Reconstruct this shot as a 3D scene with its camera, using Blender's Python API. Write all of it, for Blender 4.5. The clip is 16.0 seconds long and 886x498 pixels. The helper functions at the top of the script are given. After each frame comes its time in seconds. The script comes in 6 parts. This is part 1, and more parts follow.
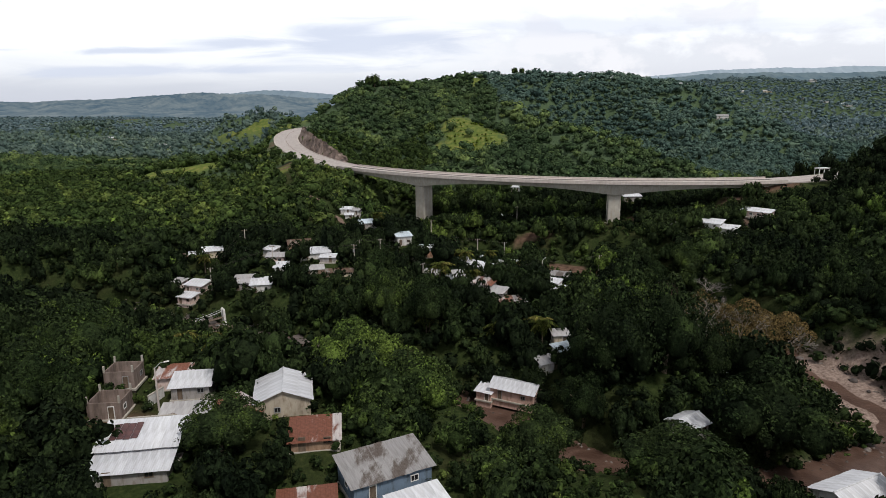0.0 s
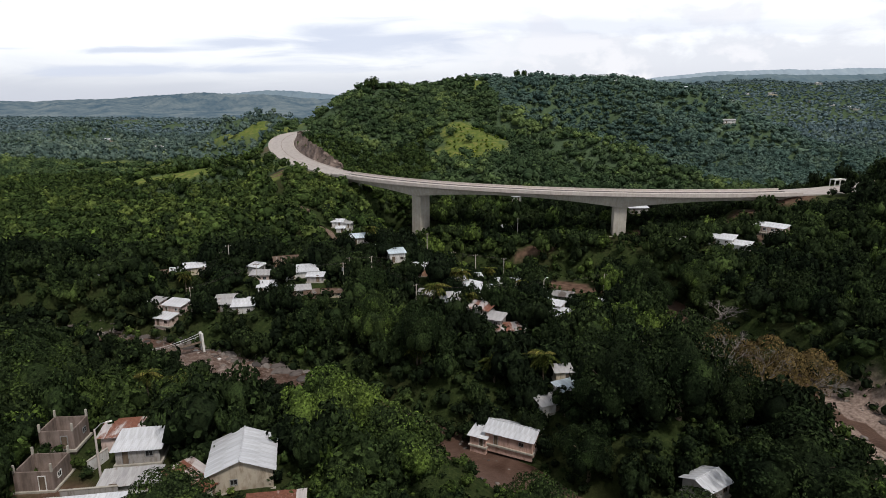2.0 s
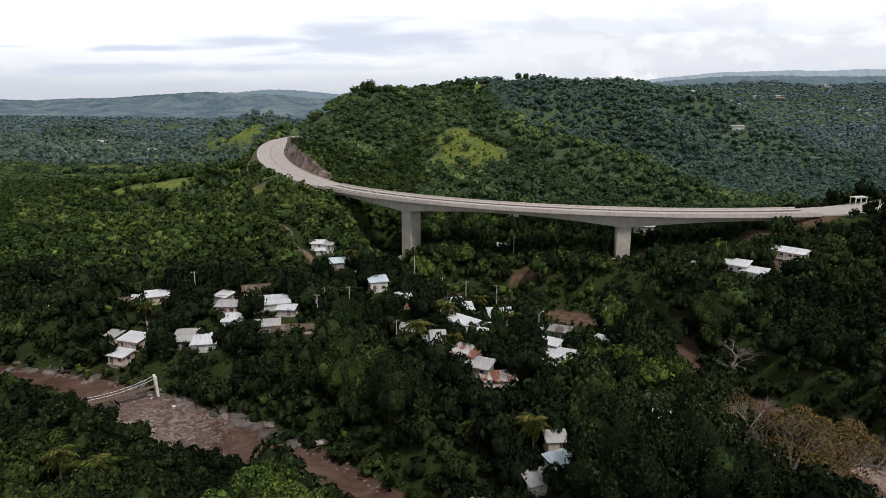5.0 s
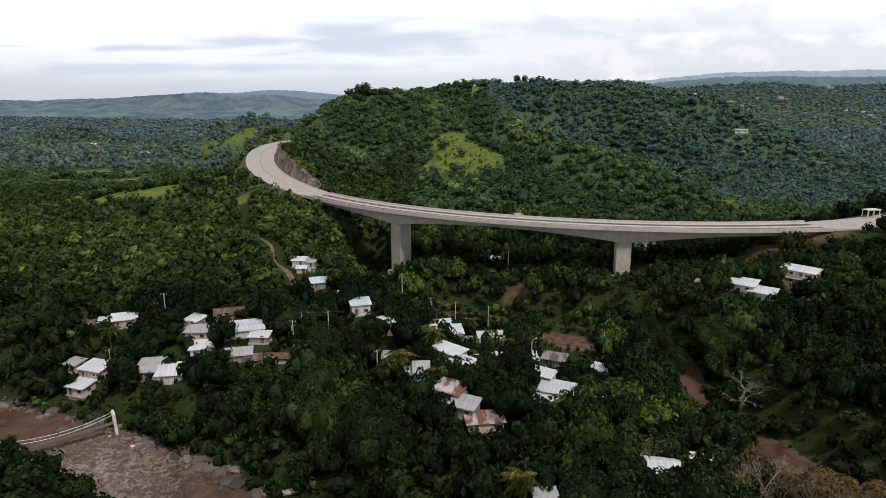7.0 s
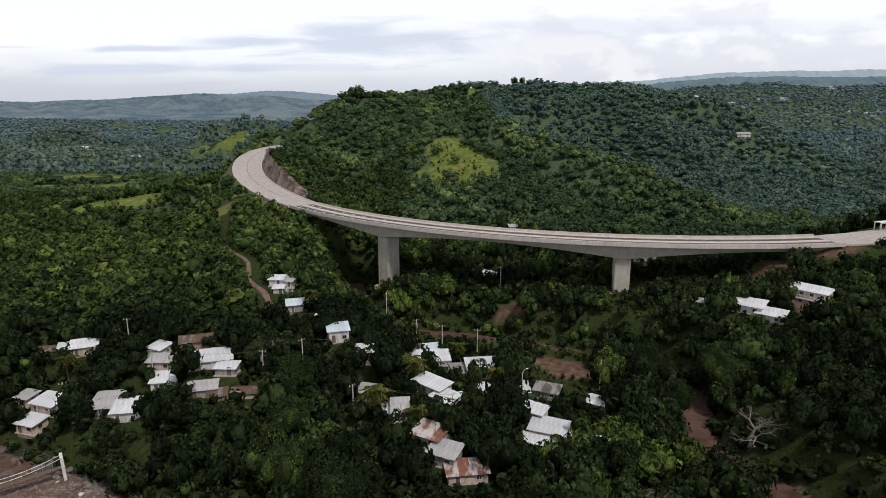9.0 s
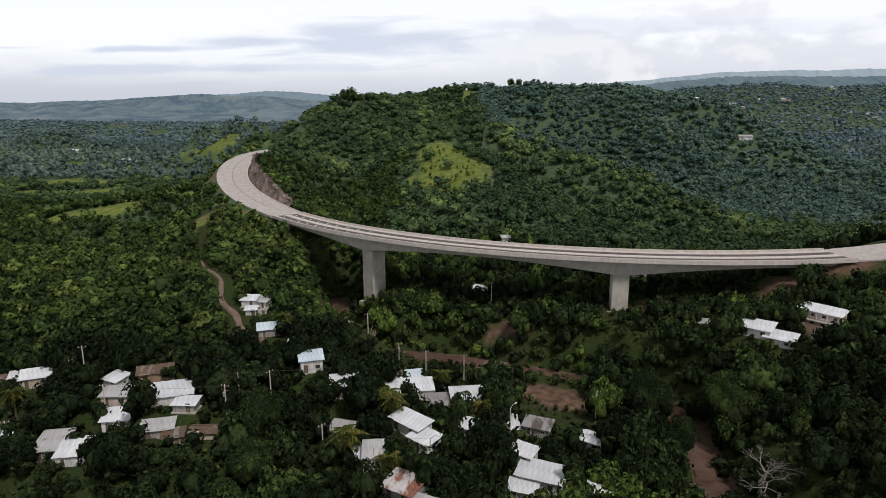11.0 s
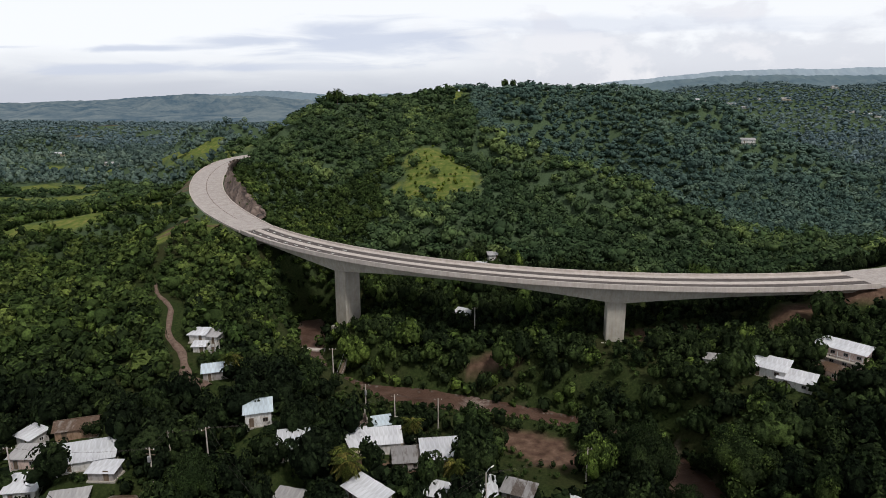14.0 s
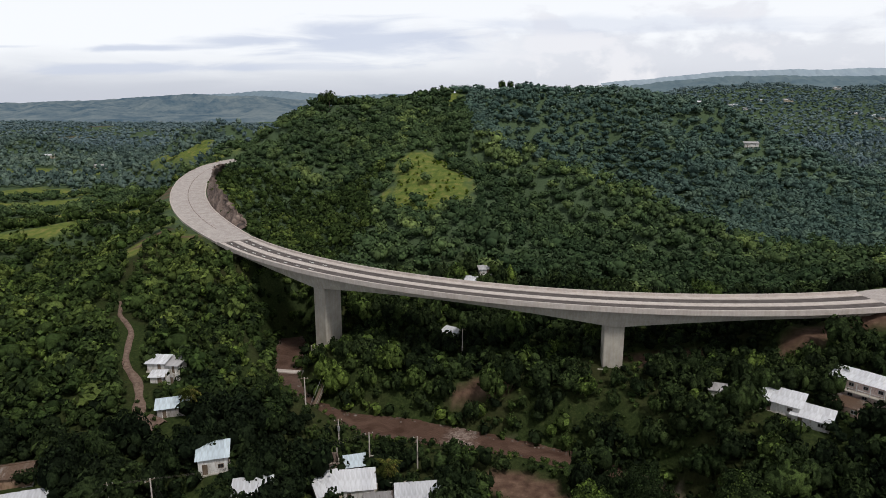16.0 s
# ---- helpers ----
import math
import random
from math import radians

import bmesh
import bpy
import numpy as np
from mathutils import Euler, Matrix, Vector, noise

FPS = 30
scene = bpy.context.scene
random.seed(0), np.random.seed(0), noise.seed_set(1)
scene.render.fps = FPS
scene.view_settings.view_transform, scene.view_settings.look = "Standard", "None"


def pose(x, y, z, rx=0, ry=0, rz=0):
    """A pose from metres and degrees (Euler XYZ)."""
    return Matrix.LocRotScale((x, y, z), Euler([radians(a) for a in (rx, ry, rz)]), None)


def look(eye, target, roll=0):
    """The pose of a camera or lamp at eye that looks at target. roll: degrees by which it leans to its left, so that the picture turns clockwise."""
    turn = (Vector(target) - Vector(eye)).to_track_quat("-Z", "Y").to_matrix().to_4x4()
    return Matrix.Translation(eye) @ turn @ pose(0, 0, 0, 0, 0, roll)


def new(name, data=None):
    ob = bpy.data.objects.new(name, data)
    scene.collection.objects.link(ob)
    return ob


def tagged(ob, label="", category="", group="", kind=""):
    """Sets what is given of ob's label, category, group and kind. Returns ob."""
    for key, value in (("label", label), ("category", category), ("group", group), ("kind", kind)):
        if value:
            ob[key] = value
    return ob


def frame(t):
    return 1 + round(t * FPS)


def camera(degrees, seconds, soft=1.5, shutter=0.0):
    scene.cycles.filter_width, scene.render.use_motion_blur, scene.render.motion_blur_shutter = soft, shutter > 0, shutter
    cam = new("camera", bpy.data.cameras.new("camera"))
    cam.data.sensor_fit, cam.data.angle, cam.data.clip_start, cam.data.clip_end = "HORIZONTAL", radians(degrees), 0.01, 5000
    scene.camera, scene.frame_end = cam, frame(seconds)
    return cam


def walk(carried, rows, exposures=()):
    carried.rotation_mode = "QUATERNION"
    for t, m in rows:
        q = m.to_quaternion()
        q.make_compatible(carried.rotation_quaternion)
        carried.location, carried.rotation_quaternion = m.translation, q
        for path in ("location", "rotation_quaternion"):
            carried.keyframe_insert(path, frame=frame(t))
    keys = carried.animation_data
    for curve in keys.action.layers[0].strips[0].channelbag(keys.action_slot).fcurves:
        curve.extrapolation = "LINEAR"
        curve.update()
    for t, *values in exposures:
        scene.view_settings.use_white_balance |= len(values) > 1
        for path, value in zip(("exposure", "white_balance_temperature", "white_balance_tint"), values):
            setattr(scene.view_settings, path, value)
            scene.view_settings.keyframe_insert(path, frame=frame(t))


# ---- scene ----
cam = camera(71.0, 16.0, soft=0.9)
PATH = [
    (0.0, look((-6.39, -0.15, 54.45), (-15.09, 96.96, 32.21), -0.27)),
    (1.0, look((-6.13, 5.99, 55.66), (-14.96, 103.09, 33.48), -0.17)),
    (2.0, look((-5.51, 12.02, 56.95), (-14.55, 109.11, 34.75), -0.06)),
    (3.0, look((-4.65, 18.02, 58.28), (-13.91, 115.08, 36.04), 0.04)),
    (4.0, look((-3.63, 24.03, 59.64), (-13.07, 121.05, 37.35), 0.11)),
    (5.0, look((-2.50, 30.06, 60.98), (-12.09, 127.07, 38.67), 0.16)),
    (6.0, look((-1.31, 36.14, 62.30), (-11.01, 133.14, 39.99), 0.18)),
    (7.0, look((-0.09, 42.29, 63.57), (-9.85, 139.28, 41.26), 0.17)),
    (8.0, look((1.15, 48.49, 64.77), (-8.64, 145.48, 42.47), 0.14)),
    (9.0, look((2.41, 54.76, 65.89), (-7.39, 151.75, 43.60), 0.09)),
    (10.0, look((3.69, 61.08, 66.92), (-6.09, 158.07, 44.62), 0.04)),
    (11.0, look((4.99, 67.45, 67.86), (-4.76, 164.44, 45.54), -0.01)),
    (12.0, look((6.31, 73.86, 68.72), (-3.38, 170.84, 46.35), -0.05)),
    (13.0, look((7.65, 80.31, 69.52), (-1.98, 177.28, 47.09), -0.08)),
    (14.0, look((9.01, 86.79, 70.28), (-0.56, 183.75, 47.80), -0.09)),
    (15.0, look((10.36, 93.31, 71.04), (0.82, 190.27, 48.53), -0.07)),
    (16.0, look((11.67, 99.88, 71.85), (2.07, 196.84, 49.37), -0.03)),
]
walk(cam, PATH, exposures=((0.0, 0.05, 6330, 10), (6.0, 0.02, 6330, 10), (12.0, -0.05, 6330, 10), (16.0, -0.09, 6330, 10)))

# ---- sky and light: bright overcast, a soft sun from the right behind the camera ----
SUN_AZ, SUN_EL = radians(142.0), radians(57.0)      # azimuth clockwise from +y
world = bpy.data.worlds.new("overcast_sky")
scene.world = world
world.use_nodes = True
wn, wl = world.node_tree.nodes, world.node_tree.links
wn.clear()


def wnode(kind, **values):
    n = wn.new(kind)
    for key, value in values.items():
        n.inputs[key].default_value = value
    return n


sky = wn.new("ShaderNodeTexSky")
sky.sky_type, sky.sun_disc = "NISHITA", False
sky.sun_elevation, sky.sun_rotation = SUN_EL, SUN_AZ
w_coord = wn.new("ShaderNodeTexCoord")
w_sep = wn.new("ShaderNodeSeparateXYZ")
wl.new(w_coord.outputs["Generated"], w_sep.inputs["Vector"])


def wmath(op, a, b=0.0, c=0.0):
    n = wn.new("ShaderNodeMath")
    n.operation = op
    for k, v in enumerate((a, b, c)):
        if isinstance(v, (int, float)):
            n.inputs[k].default_value = v
        else:
            wl.new(v, n.inputs[k])
    return n.outputs["Value"]


def wsmooth(v, a, b, low=0.0, high=1.0):
    n = wn.new("ShaderNodeMapRange")
    n.interpolation_type = "SMOOTHSTEP"
    for key, value in (("From Min", a), ("From Max", b), ("To Min", low), ("To Max", high)):
        n.inputs[key].default_value = value
    wl.new(v, n.inputs["Value"])
    return n.outputs["Result"]


def wblend(fac, a, b):
    n = wn.new("ShaderNodeMix")
    n.data_type = "RGBA"
    for v, k in ((fac, 0), (a, 6), (b, 7)):
        if isinstance(v, tuple):
            n.inputs[k].default_value = (*v, 1)
        else:
            wl.new(v, n.inputs[k])
    return n.outputs[2]


w_z = w_sep.outputs["Z"]
w_ahead = wmath("MAXIMUM", w_sep.outputs["Y"], 0.15)
w_u, w_v = wmath("DIVIDE", w_sep.outputs["X"], w_ahead), wmath("DIVIDE", w_z, w_ahead)
w_flat = wn.new("ShaderNodeCombineXYZ")
wl.new(wmath("MULTIPLY", w_u, 5.0), w_flat.inputs[0])
wl.new(wmath("MULTIPLY", w_v, 34.0), w_flat.inputs[1])
streaks = wnode("ShaderNodeTexNoise", Scale=1.0, Detail=7.0, Roughness=0.55, Distortion=0.5)
wl.new(w_flat.outputs[0], streaks.inputs["Vector"])
w_map = wn.new("ShaderNodeMapping")
w_map.inputs["Scale"].default_value = (1.0, 1.0, 1.9)
wl.new(w_coord.outputs["Generated"], w_map.inputs["Vector"])
puffs = wnode("ShaderNodeTexNoise", Scale=9.0, Detail=8.0, Roughness=0.55, Distortion=0.25)
wl.new(w_map.outputs["Vector"], puffs.inputs["Vector"])
# a white sheet of cloud, lilac grey towards the horizon
cloud = wblend(wsmooth(wmath("MULTIPLY_ADD", streaks.outputs["Fac"], 0.03, w_z), 0.030, 0.100), (0.60, 0.62, 0.69), (0.99, 0.99, 1.0))
# heaped clouds stand on the horizon
heap = wmath("MULTIPLY", wsmooth(wmath("MULTIPLY_ADD", w_z, -1.0, wmath("MULTIPLY", puffs.outputs["Fac"], 0.24)), -0.005, 0.035), wsmooth(w_u, -0.22, 0.15))
cloud = wblend(wmath("MULTIPLY", heap, 0.75), cloud, (0.72, 0.725, 0.78))
cloud = wblend(wmath("MULTIPLY", wsmooth(puffs.outputs["Fac"], 0.50, 0.60, 0.0, 0.8), heap), cloud, (0.92, 0.90, 0.92))
# long thin blue grey streaks
for _u0, _v0, _a, _b, _k in ((-0.225, 0.098, 0.20, 0.030, 0.85), (-0.38, 0.100, 0.14, 0.011, 0.8), (-0.60, 0.091, 0.09, 0.0055, 0.85), (-0.62, 0.060, 0.25, 0.010, 0.8), (-0.33, 0.060, 0.16, 0.006, 0.5),
                         (-0.85, 0.096, 0.07, 0.003, 0.5), (0.16, 0.118, 0.30, 0.014, 0.4)):
    _d = wmath("SQRT", wmath("ADD", wmath("POWER", wmath("ABSOLUTE", wmath("DIVIDE", wmath("SUBTRACT", w_u, _u0), _a)), 2.0), wmath("POWER", wmath("ABSOLUTE", wmath("DIVIDE", wmath("SUBTRACT", w_v, _v0), _b)), 2.0)))
    _d = wmath("MULTIPLY_ADD", wmath("SUBTRACT", streaks.outputs["Fac"], 0.5), 2.6, _d)
    _m = wmath("MULTIPLY", wsmooth(_d, 1.3, 0.35), wmath("MULTIPLY", wsmooth(w_sep.outputs["Y"], 0.3, 0.5), _k))
    cloud = wblend(_m, cloud, (0.63, 0.67, 0.79))
cloud_light = wn.new("ShaderNodeBackground")
# thin bright cloud low down; the unseen sky overhead is dimmed to deepen shade
w_dim_above = wn.new("ShaderNodeMapRange")
w_dim_above.interpolation_type = "SMOOTHSTEP"
w_dim_above.inputs["From Min"].default_value, w_dim_above.inputs["From Max"].default_value = 0.16, 0.62
w_dim_above.inputs["To Min"].default_value, w_dim_above.inputs["To Max"].default_value = 1.12, 0.46
wl.new(w_z, w_dim_above.inputs["Value"])
wl.new(w_dim_above.outputs["Result"], cloud_light.inputs["Strength"])
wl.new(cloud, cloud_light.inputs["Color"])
clear_light = wn.new("ShaderNodeBackground")
clear_light.inputs["Strength"].default_value = 0.08
wl.new(sky.outputs["Color"], clear_light.inputs["Color"])
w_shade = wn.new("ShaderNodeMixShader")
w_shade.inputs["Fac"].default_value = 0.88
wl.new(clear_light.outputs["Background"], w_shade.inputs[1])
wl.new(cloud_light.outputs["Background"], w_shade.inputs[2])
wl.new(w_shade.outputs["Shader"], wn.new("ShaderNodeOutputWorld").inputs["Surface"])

sun_data = bpy.data.lights.new("sun", "SUN")
sun_data.energy, sun_data.angle, sun_data.color = 2.6, radians(8), (1.0, 0.93, 0.84)
sun = new("sun", sun_data)
sun_dir = Vector((math.sin(SUN_AZ) * math.cos(SUN_EL), math.cos(SUN_AZ) * math.cos(SUN_EL), math.sin(SUN_EL)))
sun.matrix_world = look(sun_dir * 300, (0, 0, 0))

# ---- materials ----
class Mat:
    """A Principled material with short ways to add nodes."""

    def __init__(self, name, rough=0.8, metal=0.0, spec=0.3):
        self.m = bpy.data.materials.new(name)
        self.m.use_nodes = True
        self.n, self.l = self.m.node_tree.nodes, self.m.node_tree.links
        self.b = self.n["Principled BSDF"]
        self.b.inputs["Roughness"].default_value = rough
        self.b.inputs["Metallic"].default_value = metal
        self.b.inputs["Specular IOR Level"].default_value = spec
        self.coord = self.n.new("ShaderNodeTexCoord").outputs["Object"]
        self.world = self.n.new("ShaderNodeNewGeometry")

    def noise(self, scale, detail=4.0, rough=0.55, vec=None, stretch=None, distort=0.0):
        t = self.n.new("ShaderNodeTexNoise")
        t.inputs["Scale"].default_value, t.inputs["Detail"].default_value = scale, detail
        t.inputs["Roughness"].default_value, t.inputs["Distortion"].default_value = rough, distort
        v = vec or self.coord
        if stretch:
            mp = self.n.new("ShaderNodeMapping")
            mp.inputs["Scale"].default_value = stretch
            self.l.new(v, mp.inputs["Vector"])
            v = mp.outputs["Vector"]
        self.l.new(v, t.inputs["Vector"])
        return t.outputs["Fac"]

    def ramp(self, fac, *stops):
        r = self.n.new("ShaderNodeValToRGB")
        e = r.color_ramp.elements
        while len(e) < len(stops):
            e.new(0.5)
        for el, (p, c) in zip(e, stops):
            el.position = p
            el.color = (*c, 1) if len(c) == 3 else c
        self.l.new(fac, r.inputs["Fac"])
        return r.outputs["Color"]

    def mix(self, fac, a, b, blend="MIX"):
        x = self.n.new("ShaderNodeMix")
        x.data_type, x.blend_type = "RGBA", blend
        for v, k in ((fac, 0), (a, 6), (b, 7)):
            if isinstance(v, (int, float)):
                x.inputs[k].default_value = v
            elif isinstance(v, tuple):
                x.inputs[k].default_value = (*v, 1)
            else:
                self.l.new(v, x.inputs[k])
        return x.outputs[2]

    def math(self, op, a, b=0.0):
        x = self.n.new("ShaderNodeMath")
        x.operation = op
        for v, k in ((a, 0), (b, 1)):
            if isinstance(v, (int, float)):
                x.inputs[k].default_value = v
            else:
                self.l.new(v, x.inputs[k])
        return x.outputs[0]

    def attr(self, name):
        a = self.n.new("ShaderNodeAttribute")
        a.attribute_name = name
        return a.outputs["Fac"]

    def island(self):
        return self.world.outputs["Random Per Island"]

    def place(self):
        return self.world.outputs["Position"]

    def chance(self):
        return self.n.new("ShaderNodeObjectInfo").outputs["Random"]

    def color(self, c):
        self.l.new(c, self.b.inputs["Base Color"])
        return self

    def bump(self, h, strength=0.3, dist=0.05):
        k = self.n.new("ShaderNodeBump")
        k.inputs["Strength"].default_value, k.inputs["Distance"].default_value = strength, dist
        self.l.new(h, k.inputs["Height"])
        self.l.new(k.outputs["Normal"], self.b.inputs["Normal"])
        return self


def foliage(name, dark, middle, light, grain=3.4, even=0.0):
    """Leaves: hue tree by tree, brightness spray by spray, and a fine grain that paints shaded gaps between leaf
    clumps.
    """
    m = Mat(name, 0.8, spec=0.02)
    tone = m.attr("tone")
    c = m.ramp(tone, (0.0, dark), (0.55, middle), (1.0, light))
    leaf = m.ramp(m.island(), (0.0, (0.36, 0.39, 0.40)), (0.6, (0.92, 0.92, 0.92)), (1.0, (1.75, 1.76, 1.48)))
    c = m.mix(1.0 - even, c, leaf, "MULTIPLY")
    patch = m.ramp(m.noise(0.09, 3, vec=m.place()), (0.35, (0.8, 0.86, 0.8)), (0.65, (1.14, 1.11, 1.02)))
    c = m.mix(1.0, c, patch, "MULTIPLY")
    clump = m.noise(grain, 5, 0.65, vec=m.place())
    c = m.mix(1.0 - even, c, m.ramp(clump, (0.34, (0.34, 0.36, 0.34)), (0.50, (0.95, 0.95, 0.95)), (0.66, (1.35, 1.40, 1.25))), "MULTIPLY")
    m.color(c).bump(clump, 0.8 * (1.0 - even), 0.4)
    return m.m


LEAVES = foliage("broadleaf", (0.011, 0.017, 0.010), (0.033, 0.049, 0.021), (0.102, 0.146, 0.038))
# woods: paler, more even leaves carry the hill's haze in their colour
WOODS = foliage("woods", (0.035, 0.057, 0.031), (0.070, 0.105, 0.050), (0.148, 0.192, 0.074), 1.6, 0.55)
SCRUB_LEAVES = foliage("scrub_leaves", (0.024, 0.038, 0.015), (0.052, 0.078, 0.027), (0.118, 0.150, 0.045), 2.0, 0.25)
# haze painted in: bluer, paler, more even leaf colours for the far woods
HAZED_FAR_WOODS = foliage("distant_woods", (0.090, 0.132, 0.160), (0.118, 0.162, 0.188), (0.146, 0.190, 0.204), 0.5, 0.84)
HAZED_PLAIN_WOODS = foliage("plain_woods", (0.066, 0.098, 0.098), (0.108, 0.150, 0.138), (0.150, 0.194, 0.158), 1.0, 0.72)
HAZED_BACK_WOODS = foliage("back_woods", (0.056, 0.092, 0.088), (0.082, 0.125, 0.110), (0.116, 0.164, 0.128), 1.1, 0.76)
DRY = foliage("dry_leaves", (0.07, 0.060, 0.030), (0.115, 0.080, 0.038), (0.19, 0.13, 0.06), 1.2, 0.35)
GRASS = foliage("grass_blades", (0.05, 0.075, 0.012), (0.10, 0.14, 0.02), (0.20, 0.20, 0.04))
FROND = foliage("palm_frond", (0.035, 0.050, 0.016), (0.080, 0.092, 0.026), (0.17, 0.145, 0.05))

BARK = Mat("bark", 0.9)
BARK.color(BARK.ramp(BARK.noise(3.0, 5, stretch=(4, 4, 0.6)), (0.3, (0.05, 0.038, 0.028)), (0.7, (0.16, 0.125, 0.09)))).bump(BARK.noise(6.0, 4, stretch=(4, 4, 0.6)), 0.5)
PALE_BARK = Mat("pale_bark", 0.9)
PALE_BARK.color(PALE_BARK.ramp(PALE_BARK.noise(3.0, 5), (0.3, (0.14, 0.12, 0.11)), (0.7, (0.30, 0.27, 0.25))))

GROUND = Mat("ground", 0.95, spec=0.03)
_n1, _n2 = GROUND.noise(0.06, 6, vec=GROUND.place()), GROUND.noise(1.6, 9, 0.72, vec=GROUND.place())
_green = GROUND.ramp(_n2, (0.3, (0.013, 0.021, 0.008)), (0.55, (0.034, 0.049, 0.016)), (0.75, (0.070, 0.074, 0.030)))
_green = GROUND.mix(GROUND.ramp(_n1, (0.45, (0, 0, 0)), (0.7, (0.5, 0.5, 0.5))), _green, (0.045, 0.036, 0.020))
_field = GROUND.ramp(GROUND.noise(0.35, 6, vec=GROUND.place()), (0.3, (0.060, 0.094, 0.024)), (0.52, (0.118, 0.148, 0.036)), (0.72, (0.205, 0.188, 0.066)))
_soil = GROUND.ramp(GROUND.noise(0.5, 7, vec=GROUND.place()), (0.3, (0.066, 0.040, 0.029)), (0.55, (0.130, 0.082, 0.060)), (0.75, (0.215, 0.145, 0.106)))
_sand = GROUND.ramp(GROUND.noise(1.3, 8, 0.65, vec=GROUND.place()), (0.3, (0.11, 0.080, 0.068)), (0.5, (0.26, 0.195, 0.165)), (0.72, (0.40, 0.32, 0.275)))
# undergrowth colour, lightened to go with the haze-pale hill woods
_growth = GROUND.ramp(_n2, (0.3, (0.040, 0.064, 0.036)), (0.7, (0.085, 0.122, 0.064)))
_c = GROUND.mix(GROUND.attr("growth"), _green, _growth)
_c = GROUND.mix(GROUND.attr("field"), _c, _field)
_c = GROUND.mix(GROUND.attr("soil"), _c, _soil)
_c = GROUND.mix(GROUND.attr("sand"), _c, _sand)
GROUND.color(_c).bump(GROUND.noise(1.8, 8, 0.7, vec=GROUND.place()), 0.7, 0.5)

WATER = Mat("muddy_water", 0.3, spec=0.25)
_w = WATER.ramp(WATER.noise(0.18, 4, vec=WATER.place(), stretch=(1, 1, 1), distort=1.2), (0.35, (0.060, 0.034, 0.025)), (0.65, (0.120, 0.074, 0.057)))
_foam = WATER.ramp(WATER.math("MULTIPLY", WATER.attr("foam"), WATER.noise(0.75, 8, 0.7, vec=WATER.place(), distort=1.5)), (0.38, (0, 0, 0)), (0.55, (1, 1, 1)))
WATER.color(WATER.mix(_foam, _w, (0.34, 0.28, 0.25))).bump(WATER.noise(1.1, 6, vec=WATER.place(), distort=0.8), 0.45, 0.25)
WATER.l.new(WATER.math("ADD", WATER.math("MULTIPLY", WATER.noise(0.5, 4, vec=WATER.place()), 0.35), 0.18), WATER.b.inputs["Roughness"])


def concrete(name, dark, light, stain=0.6):
    m = Mat(name, 0.85)
    c = m.ramp(m.noise(0.5, 6), (0.3, dark), (0.7, light))
    streak = m.ramp(m.noise(1.3, 5, 0.6, stretch=(1.4, 1.4, 0.12)), (0.38, (stain, stain * 0.97, stain * 0.93)), (0.58, (1, 1, 1)))
    c = m.mix(1.0, c, streak, "MULTIPLY")
    c = m.mix(1.0, c, m.ramp(m.noise(9.0, 4), (0.3, (0.88, 0.88, 0.88)), (0.7, (1.06, 1.06, 1.06))), "MULTIPLY")
    return m.color(c).bump(m.noise(7.0, 6), 0.25, 0.03).m


CONCRETE = concrete("grey_concrete", (0.33, 0.31, 0.275), (0.47, 0.44, 0.395), 0.88)
PIER_CONCRETE = concrete("pier_concrete", (0.37, 0.345, 0.305), (0.48, 0.45, 0.40), 0.92)
PALE_CONCRETE = concrete("pale_concrete", (0.445, 0.397, 0.375), (0.57, 0.518, 0.490), 0.9)
ROAD_CONCRETE = concrete("road_concrete", (0.355, 0.320, 0.308), (0.49, 0.450, 0.435), 0.82)
BLOCK = concrete("bare_block", (0.16, 0.125, 0.11), (0.29, 0.225, 0.20), 0.6)
ASPHALT = Mat("asphalt", 0.9)
ASPHALT.color(ASPHALT.ramp(ASPHALT.noise(0.4, 7), (0.3, (0.060, 0.050, 0.048)), (0.7, (0.118, 0.102, 0.096)))).bump(ASPHALT.noise(30, 3), 0.2, 0.01)
PAINT_WHITE = Mat("road_paint", 0.7)
PAINT_WHITE.color(PAINT_WHITE.ramp(PAINT_WHITE.noise(3, 5), (0.35, (0.4, 0.4, 0.39)), (0.6, (0.75, 0.75, 0.73))))
ROCK = Mat("cut_rock", 0.9)
_r = ROCK.ramp(ROCK.noise(0.25, 8, 0.65, vec=ROCK.place(), stretch=(1, 1, 0.5)), (0.32, (0.055, 0.045, 0.042)), (0.5, (0.17, 0.125, 0.105)), (0.7, (0.30, 0.235, 0.20)))
ROCK.color(_r).bump(ROCK.noise(0.9, 8, 0.7, vec=ROCK.place()), 0.9, 0.6)
STONE = Mat("river_stone", 0.85)
STONE.color(STONE.mix(1.0, STONE.ramp(STONE.chance(), (0.0, (0.05, 0.044, 0.042)), (0.5, (0.11, 0.092, 0.085)), (1.0, (0.21, 0.185, 0.17))),
                      STONE.ramp(STONE.noise(1.5, 6), (0.3, (0.7, 0.7, 0.7)), (0.7, (1.15, 1.15, 1.15))), "MULTIPLY")).bump(STONE.noise(3, 6), 0.5, 0.1)
RUBBLE = Mat("rubble", 0.9)
RUBBLE.color(RUBBLE.ramp(RUBBLE.island(), (0.0, (0.05, 0.044, 0.040)), (0.5, (0.12, 0.10, 0.09)), (1.0, (0.24, 0.21, 0.19))))


